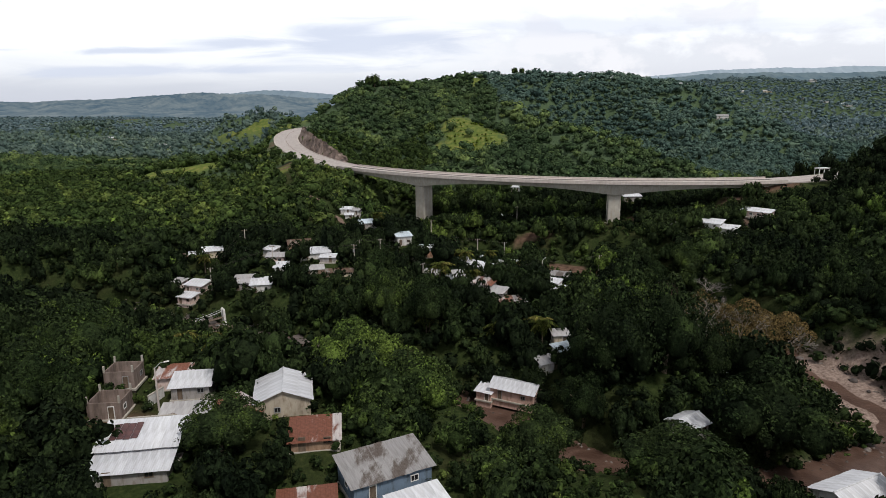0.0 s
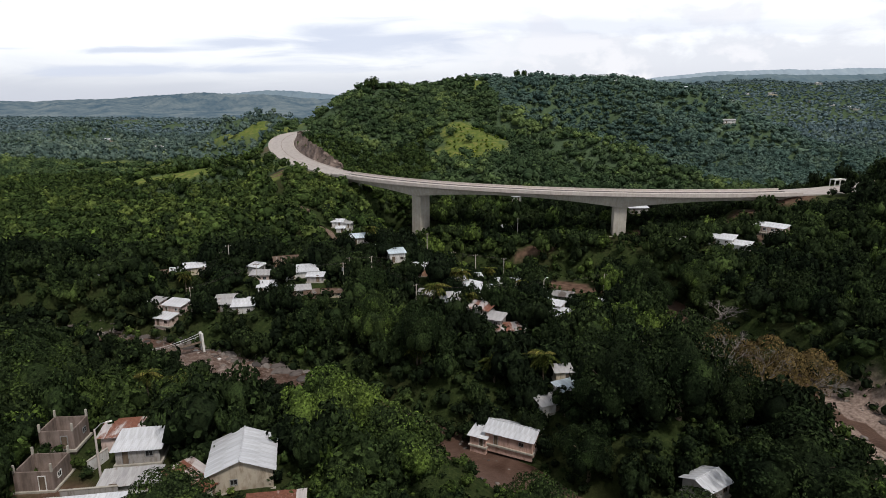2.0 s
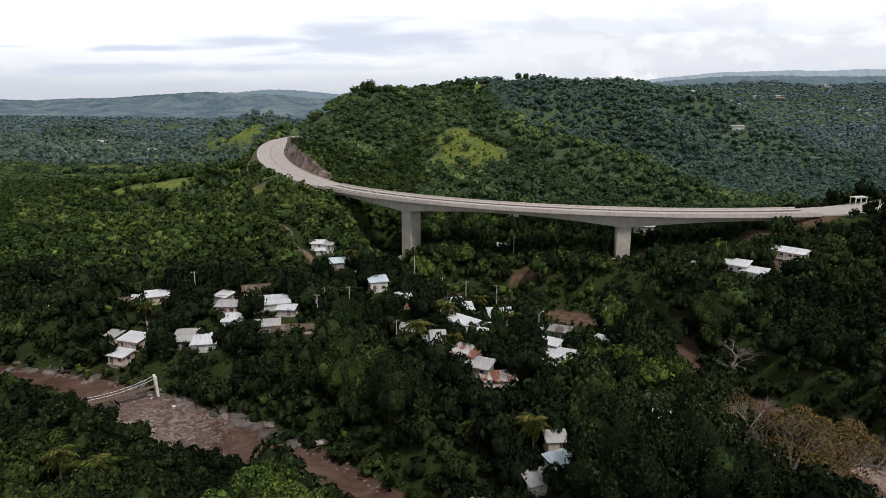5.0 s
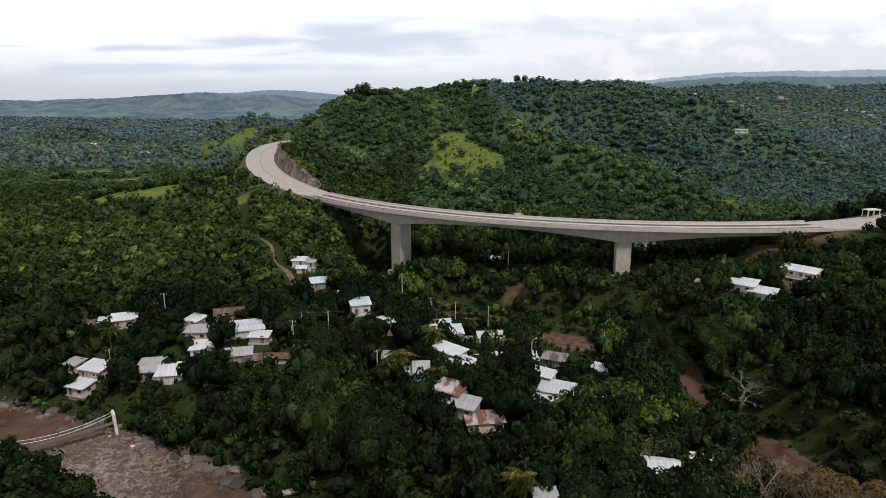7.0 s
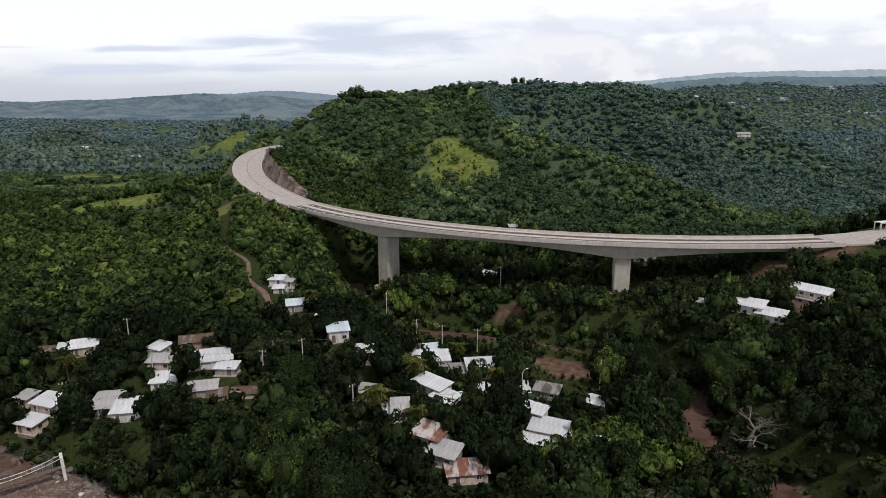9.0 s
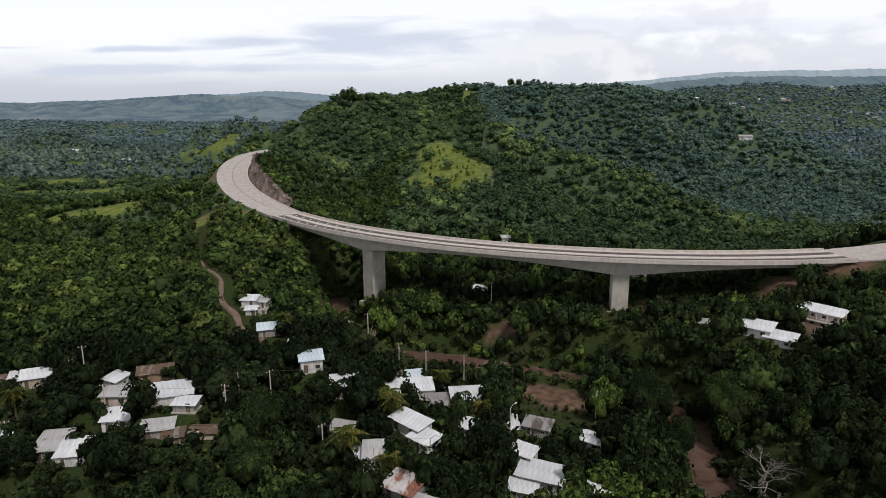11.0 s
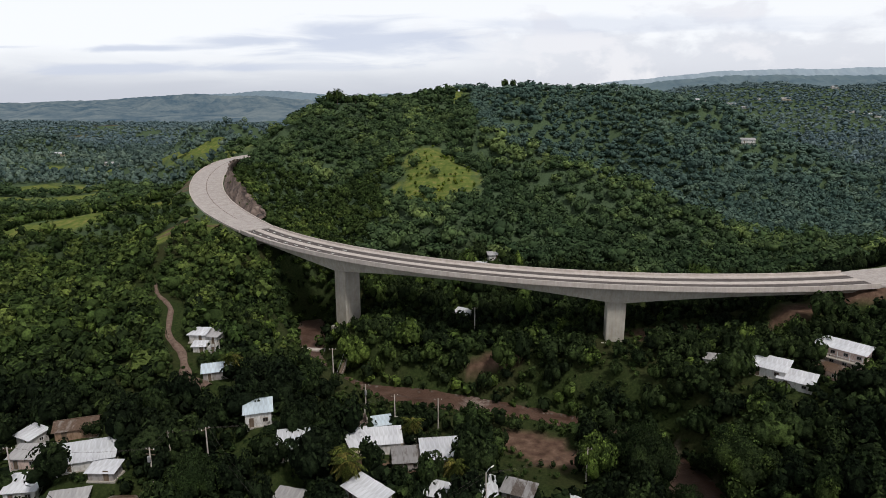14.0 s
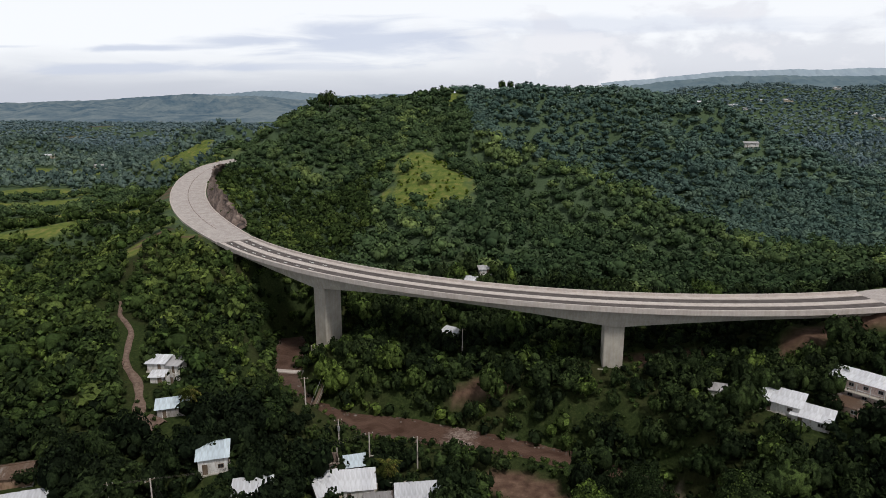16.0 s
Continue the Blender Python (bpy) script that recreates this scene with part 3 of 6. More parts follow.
# ---- the houses: place, height of the roof, size, turn, roof and walls ----
# x, y, roof height, length, depth, wall height, turn, roof form, roof, walls, label
HOUSES = [
    (-94, 168.5, 4.6, 6.0, 4.4, 2.8, -12, "shed", "white", "rose", "pink plastered house with a white sheet roof above the river"),
    (-94.5, 163.5, 2.4, 4.6, 3.6, 2.6, -12, "shed", "white", "rose", "small pink lower house with a white sheet roof"),
    (-100, 169.5, 4.9, 3.4, 3.0, 2.4, -12, "shed", "dull", "rose", "lean-to room with a dull zinc roof beside a pink house"),
    (-72.5, 163.5, 6.9, 5.4, 5.2, 2.9, 14, "shed", "white", "white", "white house with a white sheet roof and a wide window"),
    (-78.2, 165.0, 7.0, 5.0, 6.0, 2.7, 14, "shed", "dull", "grey", "annex under a dull zinc roof beside a white house"),
    (-68.5, 170.5, 10.0, 4.8, 4.2, 2.8, 14, "shed", "white", "white", "small white house with a white roof on the slope"),
    (-60.6, 175.6, 13.2, 8.6, 5.2, 2.2, 24, "shed", "new", "white", "house with a broad bright white roof among trees"),
    (-55.6, 172.6, 12.4, 4.2, 2.8, 2.0, 4, "shed", "white", "grey", "lean-to with a white roof beside a larger house"),
    (-73.0, 177.5, 11.2, 5.2, 3.6, 2.8, 6, "shed", "dull", "rose", "pale house with a dull grey roof"),
    (-76.0, 182.0, 12.3, 4.0, 3.4, 2.6, -20, "shed", "white", "white", "small white house behind a grey roofed one"),
    (-67.5, 183.0, 14.4, 6.6, 4.4, 2.7, 24, "gable", "brown", "adobe", "old adobe house with a brown rusted roof"),
    (-96.0, 184.0, 11.2, 5.6, 4.2, 2.8, 28, "shed", "white", "cream", "cream house with a white sheet roof in the woods"),
    (-104.0, 188.5, 8.6, 3.6, 3.0, 2.6, 28, "shed", "white", "white", "small white house in the woods"),
    (-108.5, 187.0, 8.0, 4.0, 2.6, 2.3, 20, "shed", "brown", "adobe", "low shed with a brown roof in the woods"),
    (-131.0, 185.5, 6.5, 5.0, 4.0, 2.7, 20, "shed", "white", "rose", "pale house half hidden by trees"),
    (-27.0, 183.5, 12.8, 5.6, 5.0, 2.9, 16, "shed", "new", "salmon", "salmon house with a pale zinc roof and dark windows"),
    (-36.0, 189.5, 15.6, 4.6, 4.2, 3.6, 22, "shed", "blue", "white", "tall white house with a pale blue roof"),
    (-60.6, 216.6, 19.4, 3.6, 3.2, 2.4, 4, "shed", "white", "white", "small white house on the hillside under a white roof"),
    (-57.2, 217.0, 19.0, 3.0, 3.4, 2.4, -6, "shed", "dull", "white", "white hillside room under a dull zinc roof"),
    (-58.8, 213.0, 17.8, 2.6, 2.2, 2.2, 10, "shed", "white", "white", "little white porch of the hillside house"),
    (-55.8, 213.2, 17.4, 2.0, 2.2, 2.0, 0, "none", "grey", "white", "roofless white yard room on the hillside"),
    (-50.0, 203.0, 17.4, 5.6, 4.4, 2.8, 22, "gable", "blue", "grey", "house with a pale blue zinc roof beside the dirt track"),
    (-2.0, 195.5, 5.2, 7.8, 6.0, 2.9, 12, "shed", "new", "rose", "large house with a pale zinc roof and rose walls"),
    (-8.6, 194.0, 4.4, 5.2, 4.4, 2.6, 12, "shed", "grey", "grey", "grey roofed annex of a large house"),
    (-13.6, 198.0, 5.9, 5.8, 5.0, 2.9, 14, "shed", "white", "white", "white house with a white zinc roof by the river bend"),
    (-18.6, 196.0, 6.2, 4.4, 5.4, 2.8, 30, "shed", "white", "cream", "cream house with a white zinc roof"),
    (-21.0, 204.0, 6.0, 4.4, 4.0, 2.8, 20, "none", "grey", "block", "roofless grey block house"),
    (-15.6, 204.5, 5.6, 3.6, 3.0, 2.6, 20, "shed", "blue", "grey", "small shed with a pale blue roof"),
    (-11.8, 173.5, 10.4, 7.6, 3.6, 2.8, -38, "shed", "white", "white", "long white roofed house beside palms"),
    (-8.6, 169.0, 9.6, 5.0, 3.6, 2.6, -38, "shed", "white", "white", "lower part of a long white roofed house"),
    (-16.6, 162.0, 10.6, 3.0, 4.4, 2.7, 10, "shed", "dull", "white", "small white house behind a palm"),
    (-9.5, 151.5, 11.6, 5.2, 4.0, 2.6, -25, "shed", "patch", "grey", "house with a patched rusty zinc roof"),
    (-6.6, 147.5, 10.6, 4.8, 3.8, 2.6, -20, "shed", "dull", "grey", "house with a dull zinc roof and white posts"),
    (-2.8, 145.0, 9.0, 6.4, 3.4, 2.6, 14, "shed", "patch", "rose", "low house with pinkish patched roof sheets"),
    (9.0, 171.5, 6.6, 5.2, 3.2, 2.7, -28, "shed", "white", "white", "white roofed house in the row of pale houses"),
    (12.5, 166.5, 5.4, 8.0, 4.6, 2.9, -18, "shed", "new", "white", "long house with a pale zinc roof and a white gable wall"),
    (9.2, 163.5, 4.2, 4.6, 2.8, 2.4, -12, "shed", "white", "white", "low white roofed shed in front of a long house"),
    (21.2, 160.5, 5.6, 5.0, 3.8, 2.7, -28, "shed", "white", "white", "small white roofed house among trees"),
    (23.0, 181.5, 4.0, 4.6, 3.0, 2.6, -30, "shed", "white", "white", "white roofed hut beside bare ground"),
    (12.7, 184.0, 5.2, 5.2, 3.4, 2.6, -18, "shed", "grey", "grey", "grey roofed house beside bare ground"),
    (7.6, 186.5, 4.6, 2.4, 2.2, 2.3, -18, "shed", "white", "white", "tiny white roofed hut"),
    (6.8, 122.8, 9.0, 3.0, 2.6, 2.6, 10, "shed", "dull", "cream", "cream house with a small dark window"),
    (7.8, 119.0, 7.4, 4.8, 3.4, 2.0, 32, "shed", "blue", "grey", "house with a wide pale roof below a cream one"),
    (4.0, 116.2, 5.8, 4.4, 3.0, 2.2, 24, "shed", "dull", "white", "white house with a dull grey roof"),
    (-2.4, 111.5, 2.6, 8.6, 5.0, 2.9, -22, "gable", "new", "pink", "pink house with a pale zinc roof beside the river"),
    (-8.0, 112.2, 1.2, 3.0, 3.4, 2.2, -22, "shed", "white", "pink", "pink lean-to with a white roof beside the river"),
    (25.0, 95.5, 4.9, 4.8, 4.4, 2.8, 38, "gable", "new", "grey", "shed with a pale zinc gable roof among dark trees"),
    (26.0, 136.0, 7.4, 5.4, 4.4, 2.7, -6, "gable", "white", "grey", "open sided house with a white zinc roof"),
    (35.0, 142.5, 4.0, 5.2, 3.8, 2.6, -14, "shed", "white", "white", "white roofed house beside a palm"),
    (37.5, 112.5, 5.0, 2.6, 2.6, 2.2, 10, "shed", "white", "white", "tiny white hut between dark trees"),
    (83.5, 222.0, 19.2, 9.6, 4.6, 5.4, -44, "shed", "white", "rose", "two storey rose house with a white roof and balcony"),
    (79.4, 218.0, 15.6, 4.6, 3.4, 2.6, -44, "shed", "brown", "pink", "pink lower annex with a brown roof beside a two storey house"),
    (67.6, 219.5, 15.6, 7.0, 5.4, 2.7, -34, "shed", "white", "white", "house with a white zinc roof on the river slope"),
    (71.6, 215.4, 14.4, 6.4, 4.8, 2.6, -34, "shed", "white", "white", "second white roof stepping down the slope"),
    (58.3, 228.5, 12.9, 3.4, 2.6, 2.3, -10, "shed", "dull", "white", "small pale hut on the river slope"),
    (49.0, 264.0, 18.4, 7.4, 4.6, 2.8, 8, "shed", "white", "grey", "white roofed house behind the bridge pier"),
    (-3.0, 271.0, 7.8, 4.8, 3.8, 2.7, -24, "shed", "white", "white", "white roofed house below the bridge"),
    (2.0, 290.0, 18.4, 3.8, 3.0, 2.4, -12, "shed", "white", "white", "small house behind the bridge"),
    (6.0, 295.0, 20.8, 3.8, 3.0, 2.4, 10, "shed", "dull", "white", "small house with a dull roof behind the bridge"),
    (-34.4, 74.0, 18.8, 7.0, 6.8, 3.2, 108, "gable", "new", "beige", "beige house with a grey gable roof"),
    (-38.6, 70.4, 17.4, 3.0, 5.2, 2.4, 62, "shed", "rust", "beige", "lean-to with a rusty red roof beside a beige house"),
    (-27.8, 66.0, 17.0, 5.4, 4.4, 1.7, 14, "shed", "rust", "adobe", "low house with a rusty red roof"),
    (-47.1, 62.0, 17.7, 8.4, 5.2, 2.8, 14, "shed", "white", "grey", "grey house with a white roof and dark brown sheets"),
    (-18.3, 59.8, 17.0, 8.9, 5.2, 2.8, 33, "shed", "grey", "blue", "long house with a weathered grey zinc roof"),
    (-14.0, 55.6, 15.3, 5.4, 3.2, 2.2, 33, "shed", "white", "blue", "lean-to with bright white sheets beside a long house"),
    (-48.5, 77.0, 17.6, 5.0, 3.8, 2.4, 14, "shed", "white", "grey", "house with scattered white and rusty roof sheets"),
    (-52.3, 79.4, 17.6, 4.4, 3.2, 2.5, 14, "shed", "patch", "rose", "small house with a patched rusty roof"),
    (-47.0, 72.0, 15.8, 5.8, 2.4, 2.2, 14, "shed", "dull", "white", "low roofed shed beside a grey wall"),
    (-58.8, 77.5, 18.9, 4.0, 3.8, 3.2, 10, "none", "grey", "block", "unfinished block house without a roof"),
    (-57.2, 71.4, 17.4, 4.2, 4.0, 3.0, 10, "none", "grey", "block", "unfinished pinkish block house with window gaps"),
    (-58.4, 167.0, 10.2, 5.4, 3.4, 2.0, 20, "shed", "dull", "grey", "house with a dull zinc roof below the white roofs"),
    (-54.6, 165.5, 9.6, 3.4, 2.6, 1.9, 20, "shed", "brown", "adobe", "small shed with a dark brown roof"),
    (-49.5, 168.5, 9.4, 5.6, 3.0, 2.1, 8, "gable", "brown", "cream", "old house with a dark brown roof among trees"),
    (-25.3, 174.0, 7.8, 4.2, 3.4, 2.5, -10, "shed", "dull", "grey", "small house with a dull zinc roof under trees"),
    (-17.6, 163.5, 9.4, 4.6, 3.4, 2.6, 24, "shed", "white", "white", "white roofed house beside the grove"),
    (-0.8, 181.2, 5.8, 4.6, 3.4, 2.6, -14, "shed", "white", "white", "small white roofed house under trees"),
    (7.0, 183.8, 4.4, 3.4, 2.8, 2.4, 6, "shed", "white", "white", "little white hut beside bare ground"),
    (159.0, 603.0, 75.0, 9.0, 6.0, 3.0, 20, "shed", "white", "white", "white house far up on the hill ridge"),
    (181.0, 554.0, 47.0, 9.0, 6.0, 3.0, -10, "shed", "dull", "white", "pale house on the far hill flank"),
    (-479.0, 730.0, 20.5, 11.0, 7.0, 3.2, 10, "shed", "white", "cream", "pale farm building on the plain"),
    (-371.0, 670.0, 15.5, 10.0, 6.0, 3.2, 0, "shed", "white", "white", "white farm building on the plain"),
    (-385.0, 676.0, 15.5, 9.0, 6.0, 3.2, 15, "gable", "dull", "white", "grey roofed farm building on the plain"),
    (-46.0, 57.9, 16.7, 8.0, 3.4, 2.2, 14, "shed", "new", "grey", "front rooms under a pale zinc lean-to roof"),
    (-25.2, 54.0, 15.4, 5.4, 4.0, 2.3, 16, "shed", "rust", "adobe", "low shed with a rusty red roof in the grove"),
    (388, 1205, 74, 13, 8, 3.4, 10, "shed", "white", "white", "white house high on the far hillside"),
    (398, 1172, 68, 9, 6, 3.0, -5, "shed", "dull", "white", "pale house half way up the far hillside"),
    (482, 1222, 82, 16, 8, 3.4, 0, "gable", "dull", "cream", "long pale building on the far hillside"),
    (443, 1236, 82, 10, 7, 3.2, 12, "shed", "white", "white", "white roofed house on the far hillside"),
    (535, 1120, 62, 11, 7, 3.2, 20, "shed", "white", "white", "white roofed house above the far valley"),
    (550, 1098, 58, 13, 8, 3.4, 8, "gable", "white", "cream", "wide white roofed house above the far valley"),
    (556, 1084, 56, 9, 6, 3.0, -12, "shed", "dull", "white", "grey roofed house above the far valley"),
    (520, 1160, 68, 8, 6, 3.0, 15, "shed", "white", "white", "small white house on the far valley side"),
    (610, 1330, 104, 12, 8, 3.4, 0, "gable", "dull", "white", "pale house on the crest of the far hillside"),
    (38.4, 72.4, 8.4, 8.4, 6.0, 2.7, 30, "gable", "white", "white", "house with a bright white roof at the river bank"),
]
LOW = 0.78           # the walls are low
for _h in HOUSES:
    PADS.append((_h[0], _h[1], _h[2] - _h[5] * LOW - _h[4] * 0.08 + 0.1, max(_h[3], _h[4]) * 0.66))
for _a in PIER_A:
    _x, _y = on_arc(_a)
    PADS.append((_x, _y, 3.4 if _a < -10 else 10.8, 6.0))
for _x, _y, _z, _r in ((18, 202, 1.6, 9), (4, 236, 5.0, 4), (-79, 150, -1.5, 3), (-92, 252, 20, 8), (70, 240, 13, 8), (85, 246, 20, 6), (-78, 292, 22.0, 6), (98, 240, 22, 5), (90, 236, 19, 5),
                       (-60, 245, 15, 6), (60, 190, 6, 8), (75, 160, 8, 10), (-32, 150, 2.0, 10), (-47, 138, -0.6, 5), (10, 216, 2.2, 6), (-14, 217, 1.5, 5), (38, 160, 2.5, 5), (20, 250, 8, 8), (-10, 245, 5.5, 6)):
    PADS.append((_x, _y, _z, _r))

# ---- the ground: one sheet to the horizon, fine near the village ----
def spread(n, low, high, mid_, k):
    u = np.linspace(-1, 1, n)
    s = np.sinh(k * u) / math.sinh(k)
    return np.where(s < 0, mid_ + s * (mid_ - low), mid_ + s * (high - mid_))


def soft_spot(x, y, cx, cy, rx, ry, turn=0.0):
    c, s = math.cos(radians(turn)), math.sin(radians(turn))
    u, v = ((x - cx) * c + (y - cy) * s) / rx, (-(x - cx) * s + (y - cy) * c) / ry
    r = np.sqrt(u * u + v * v) + 0.18 * waves(x, y, 9, 21) + 0.1 * waves(x, y, 4, 22)
    return np.clip((1.12 - r) / 0.24, 0, 1)


TRACK = [(-124, 330), (-116, 306), (-108, 285), (-98, 268), (-91, 251), (-83.5, 239), (-74, 229), (-69, 217.5), (-62, 211), (-57, 202.5), (-51, 197.5)]
FIELDS = [(-22, 380, 20, 28, 4), (-108, 296, 16, 11, 50), (-121, 328, 12, 3, 125), (-28, 410, 15, 26, 8), (-28, 590, 9, 16, 0), (-258, 597, 58, 20, -27), (-285, 470, 50, 24, 25), (-242, 374, 45, 10, 20), (-184, 329, 34, 8, 14), (-150, 348, 30, 5, 10), (-225, 420, 50, 30, 20), (-188, 500, 30, 45, -10), 
          (-330, 520, 60, 22, 10), (-420, 640, 80, 26, 0), (-620, 700, 90, 30, 10), (-300, 700, 60, 40, 0), (-560, 1000, 160, 40, 5)]
SOILS = [(18, 203, 10, 5, -32), (8, 239, 9.0, 3.0, 4), (52, 247, 9, 3, 4), (-107, 299, 7, 1.8, 45), (-110, 293, 5, 1.2, 45), (-104, 291, 3, 0.9, 45), (-144, 372, 13, 2.2, 113), (46, 177, 3.4, 5, 0), (100, 246, 7, 4, 0),
         (-740, 1380, 70, 25, 0), (-800, 1300, 60, 10, 0), (-770, 985, 42, 30, 0), (84, 244, 7, 3.6, 8), (-700, 1100, 90, 14, 0), (-420, 980, 80, 10, 5), (-55, 69, 5, 3, 0), (-12, 190, 9, 4, 10), (-101, 303, 8, 1.8, 45), (-114, 308, 8, 1.8, 50)]


def covers(x, y):
    """How far grass, bare soil and river sand cover the ground."""
    field = np.zeros(x.shape)
    for f in FIELDS:
        field = np.maximum(field, soft_spot(x, y, *f))
    soil = np.zeros(x.shape)
    for f in SOILS:
        soil = np.maximum(soil, soft_spot(x, y, *f))
    d, _, s = nearest(RIVER, x, y)
    edge = river_half(s) + 0.9 - 1.6 * (s < 0.31) - 1.8 * ((s > 0.66) & (s < 0.80)) + 1.3 * waves(x, y, 14, 33) + 7.0 * np.exp(-(((s - 0.57) / 0.05) ** 2))
    sand = np.clip((edge - d) / 2.0, 0, 1)
    return field, soil, sand


NX, NY = 330, 340
_xs, _ys = spread(NX, -4400, 4400, -5, 5.0), spread(NY, -2600, 4700, 165, 5.0)
_gx, _gy = np.meshgrid(_xs, _ys)
_gx, _gy = _gx.ravel(), _gy.ravel()
_gz = ground(_gx, _gy)
_i = (np.arange(NY - 1)[:, None] * NX + np.arange(NX - 1)[None, :]).ravel()
_tris = np.concatenate([np.stack([_i, _i + 1, _i + NX + 1], 1), np.stack([_i, _i + NX + 1, _i + NX], 1)])
_f, _s, _d = covers(_gx, _gy)
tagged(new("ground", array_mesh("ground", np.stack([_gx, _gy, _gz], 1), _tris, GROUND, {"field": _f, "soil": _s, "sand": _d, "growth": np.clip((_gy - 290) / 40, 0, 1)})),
       "hilly green ground with grass, bare earth and river sand", "ground", kind="structure")

# the river: one sheet of brown water that follows the bed
_pts = np.array(RIVER, float)
_t = np.linspace(0, len(_pts) - 1, 420)
_k = np.clip(_t.astype(int), 0, len(_pts) - 2)
_u = (_t - _k)[:, None]
_c = _pts[_k] * (1 - _u) + _pts[_k + 1] * _u
for _ in range(6):
    _c[1:-1] = (_c[:-2] + 2 * _c[1:-1] + _c[2:]) / 4
_dir = np.gradient(_c, axis=0)
_dir /= np.linalg.norm(_dir, axis=1)[:, None]
_side = np.stack([-_dir[:, 1], _dir[:, 0]], 1)
_v = np.concatenate([np.c_[_c + _side * w, np.full(len(_c), WATER_Z)] for w in np.linspace(-9.5, 9.5, 7)])
_n = len(_c)
_q = (np.arange(6)[:, None] * _n + np.arange(_n - 1)[None, :]).ravel()
_tr = np.concatenate([np.stack([_q, _q + _n, _q + _n + 1], 1), np.stack([_q, _q + _n + 1, _q + 1], 1)])
_share = np.tile(_t / (len(_pts) - 1), 7)
_foam = 0.24 + 0.62 * np.exp(-(((_share - 0.88) / 0.06) ** 2)) + 0.70 * np.exp(-(((_share - 0.232) / 0.012) ** 2))
tagged(new("water", array_mesh("water", _v, _tr, WATER, {"foam": _foam})), "muddy brown river with pale rapids between trees", "river", kind="structure")


# the dirt track: a worn ribbon draped over the slope
_p = np.array(TRACK[4:], float)
_t = np.linspace(0, len(_p) - 1, 90)
_k = np.clip(_t.astype(int), 0, len(_p) - 2)
_c = _p[_k] + (_p[_k + 1] - _p[_k]) * (_t - _k)[:, None]
for _ in range(8):
    _c[1:-1] = (_c[:-2] + 2 * _c[1:-1] + _c[2:]) / 4
_dir = np.gradient(_c, axis=0)
_dir /= np.linalg.norm(_dir, axis=1)[:, None]
_side = np.stack([-_dir[:, 1], _dir[:, 0]], 1)
_wide = np.interp(_t, [0, 3, 5, 6], [0.35, 0.6, 1.0, 1.7]) * (1 + 0.25 * waves(_c[:, 0], _c[:, 1], 9, 35))
_rows = []
for _o, _lift in ((-1.5, -0.6), (-1.0, 0.28), (-0.5, 0.34), (0.0, 0.40), (0.5, 0.34), (1.0, 0.28), (1.5, -0.6)):
    _q = _c + _side * (_o * _wide)[:, None]
    _rows.append(np.c_[_q, ground(_q[:, 0], _q[:, 1]) + _lift])
_v = np.concatenate(_rows)
_n = len(_c)
_q = (np.arange(6)[:, None] * _n + np.arange(_n - 1)[None, :]).ravel()
_tr = np.concatenate([np.stack([_q, _q + _n + 1, _q + _n], 1), np.stack([_q, _q + 1, _q + _n + 1], 1)])
tagged(new("dirt_track", array_mesh("dirt_track", _v, _tr, GROUND, {"soil": np.ones(len(_v)), "field": np.zeros(len(_v)), "sand": np.full(len(_v), 0.45), "growth": np.zeros(len(_v))})),
       "narrow worn dirt track down the scrubby slope", "track", kind="structure")

# ---- the bridge: a haunched concrete girder on two piers, bent on one circle ----
bridge = tagged(new("bridge"), "long curved concrete highway bridge on two tall piers", "bridge")


def depth_at(a):
    """Depth of the girder: deepest over the piers."""
    d = min(abs(a - p) for p in PIER_A)
    half = (PIER_A[1] - PIER_A[0]) / 2
    return 1.9 + 2.9 * max(0.0, 1 - d / half) ** 1.9


def swept(section, a0, a1, step=0.6):
    """A bar along the circle. section(a): points (across, z), across counted outwards from the middle, as a closed ring."""
    n = max(2, int(abs(a1 - a0) / step) + 1)
    bm, rings = bmesh.new(), []
    for i in range(n):
        a = a0 + (a1 - a0) * i / (n - 1)
        ring = []
        for w, z in section(a):
            x, y = on_arc(a, ARC_R + w)
            ring.append(bm.verts.new((x, y, z)))
        rings.append(ring)
    for r, s in zip(rings[:-1], rings[1:]):
        for j in range(len(r)):
            k = (j + 1) % len(r)
            bm.faces.new((r[j], r[k], s[k], s[j]))
    bm.faces.new(rings[0][::-1])
    bm.faces.new(rings[-1])
    bmesh.ops.recalc_face_normals(bm, faces=bm.faces)
    return bm


def flat_bar(w0, w1, z0, z1):
    return lambda a: [(w0, z0), (w1, z0), (w1, z1), (w0, z1)]


HALF = DECK_W / 2
ROAD_Z = DECK_Z - 0.85


def girder_section(a):
    d = depth_at(a)
    t = ROAD_Z
    return [(-HALF, t), (HALF, t), (HALF, t - 0.35), (5.0, t - 0.65), (4.2, t - d), (-4.2, t - d), (-5.0, t - 0.65), (-HALF, t - 0.35)]


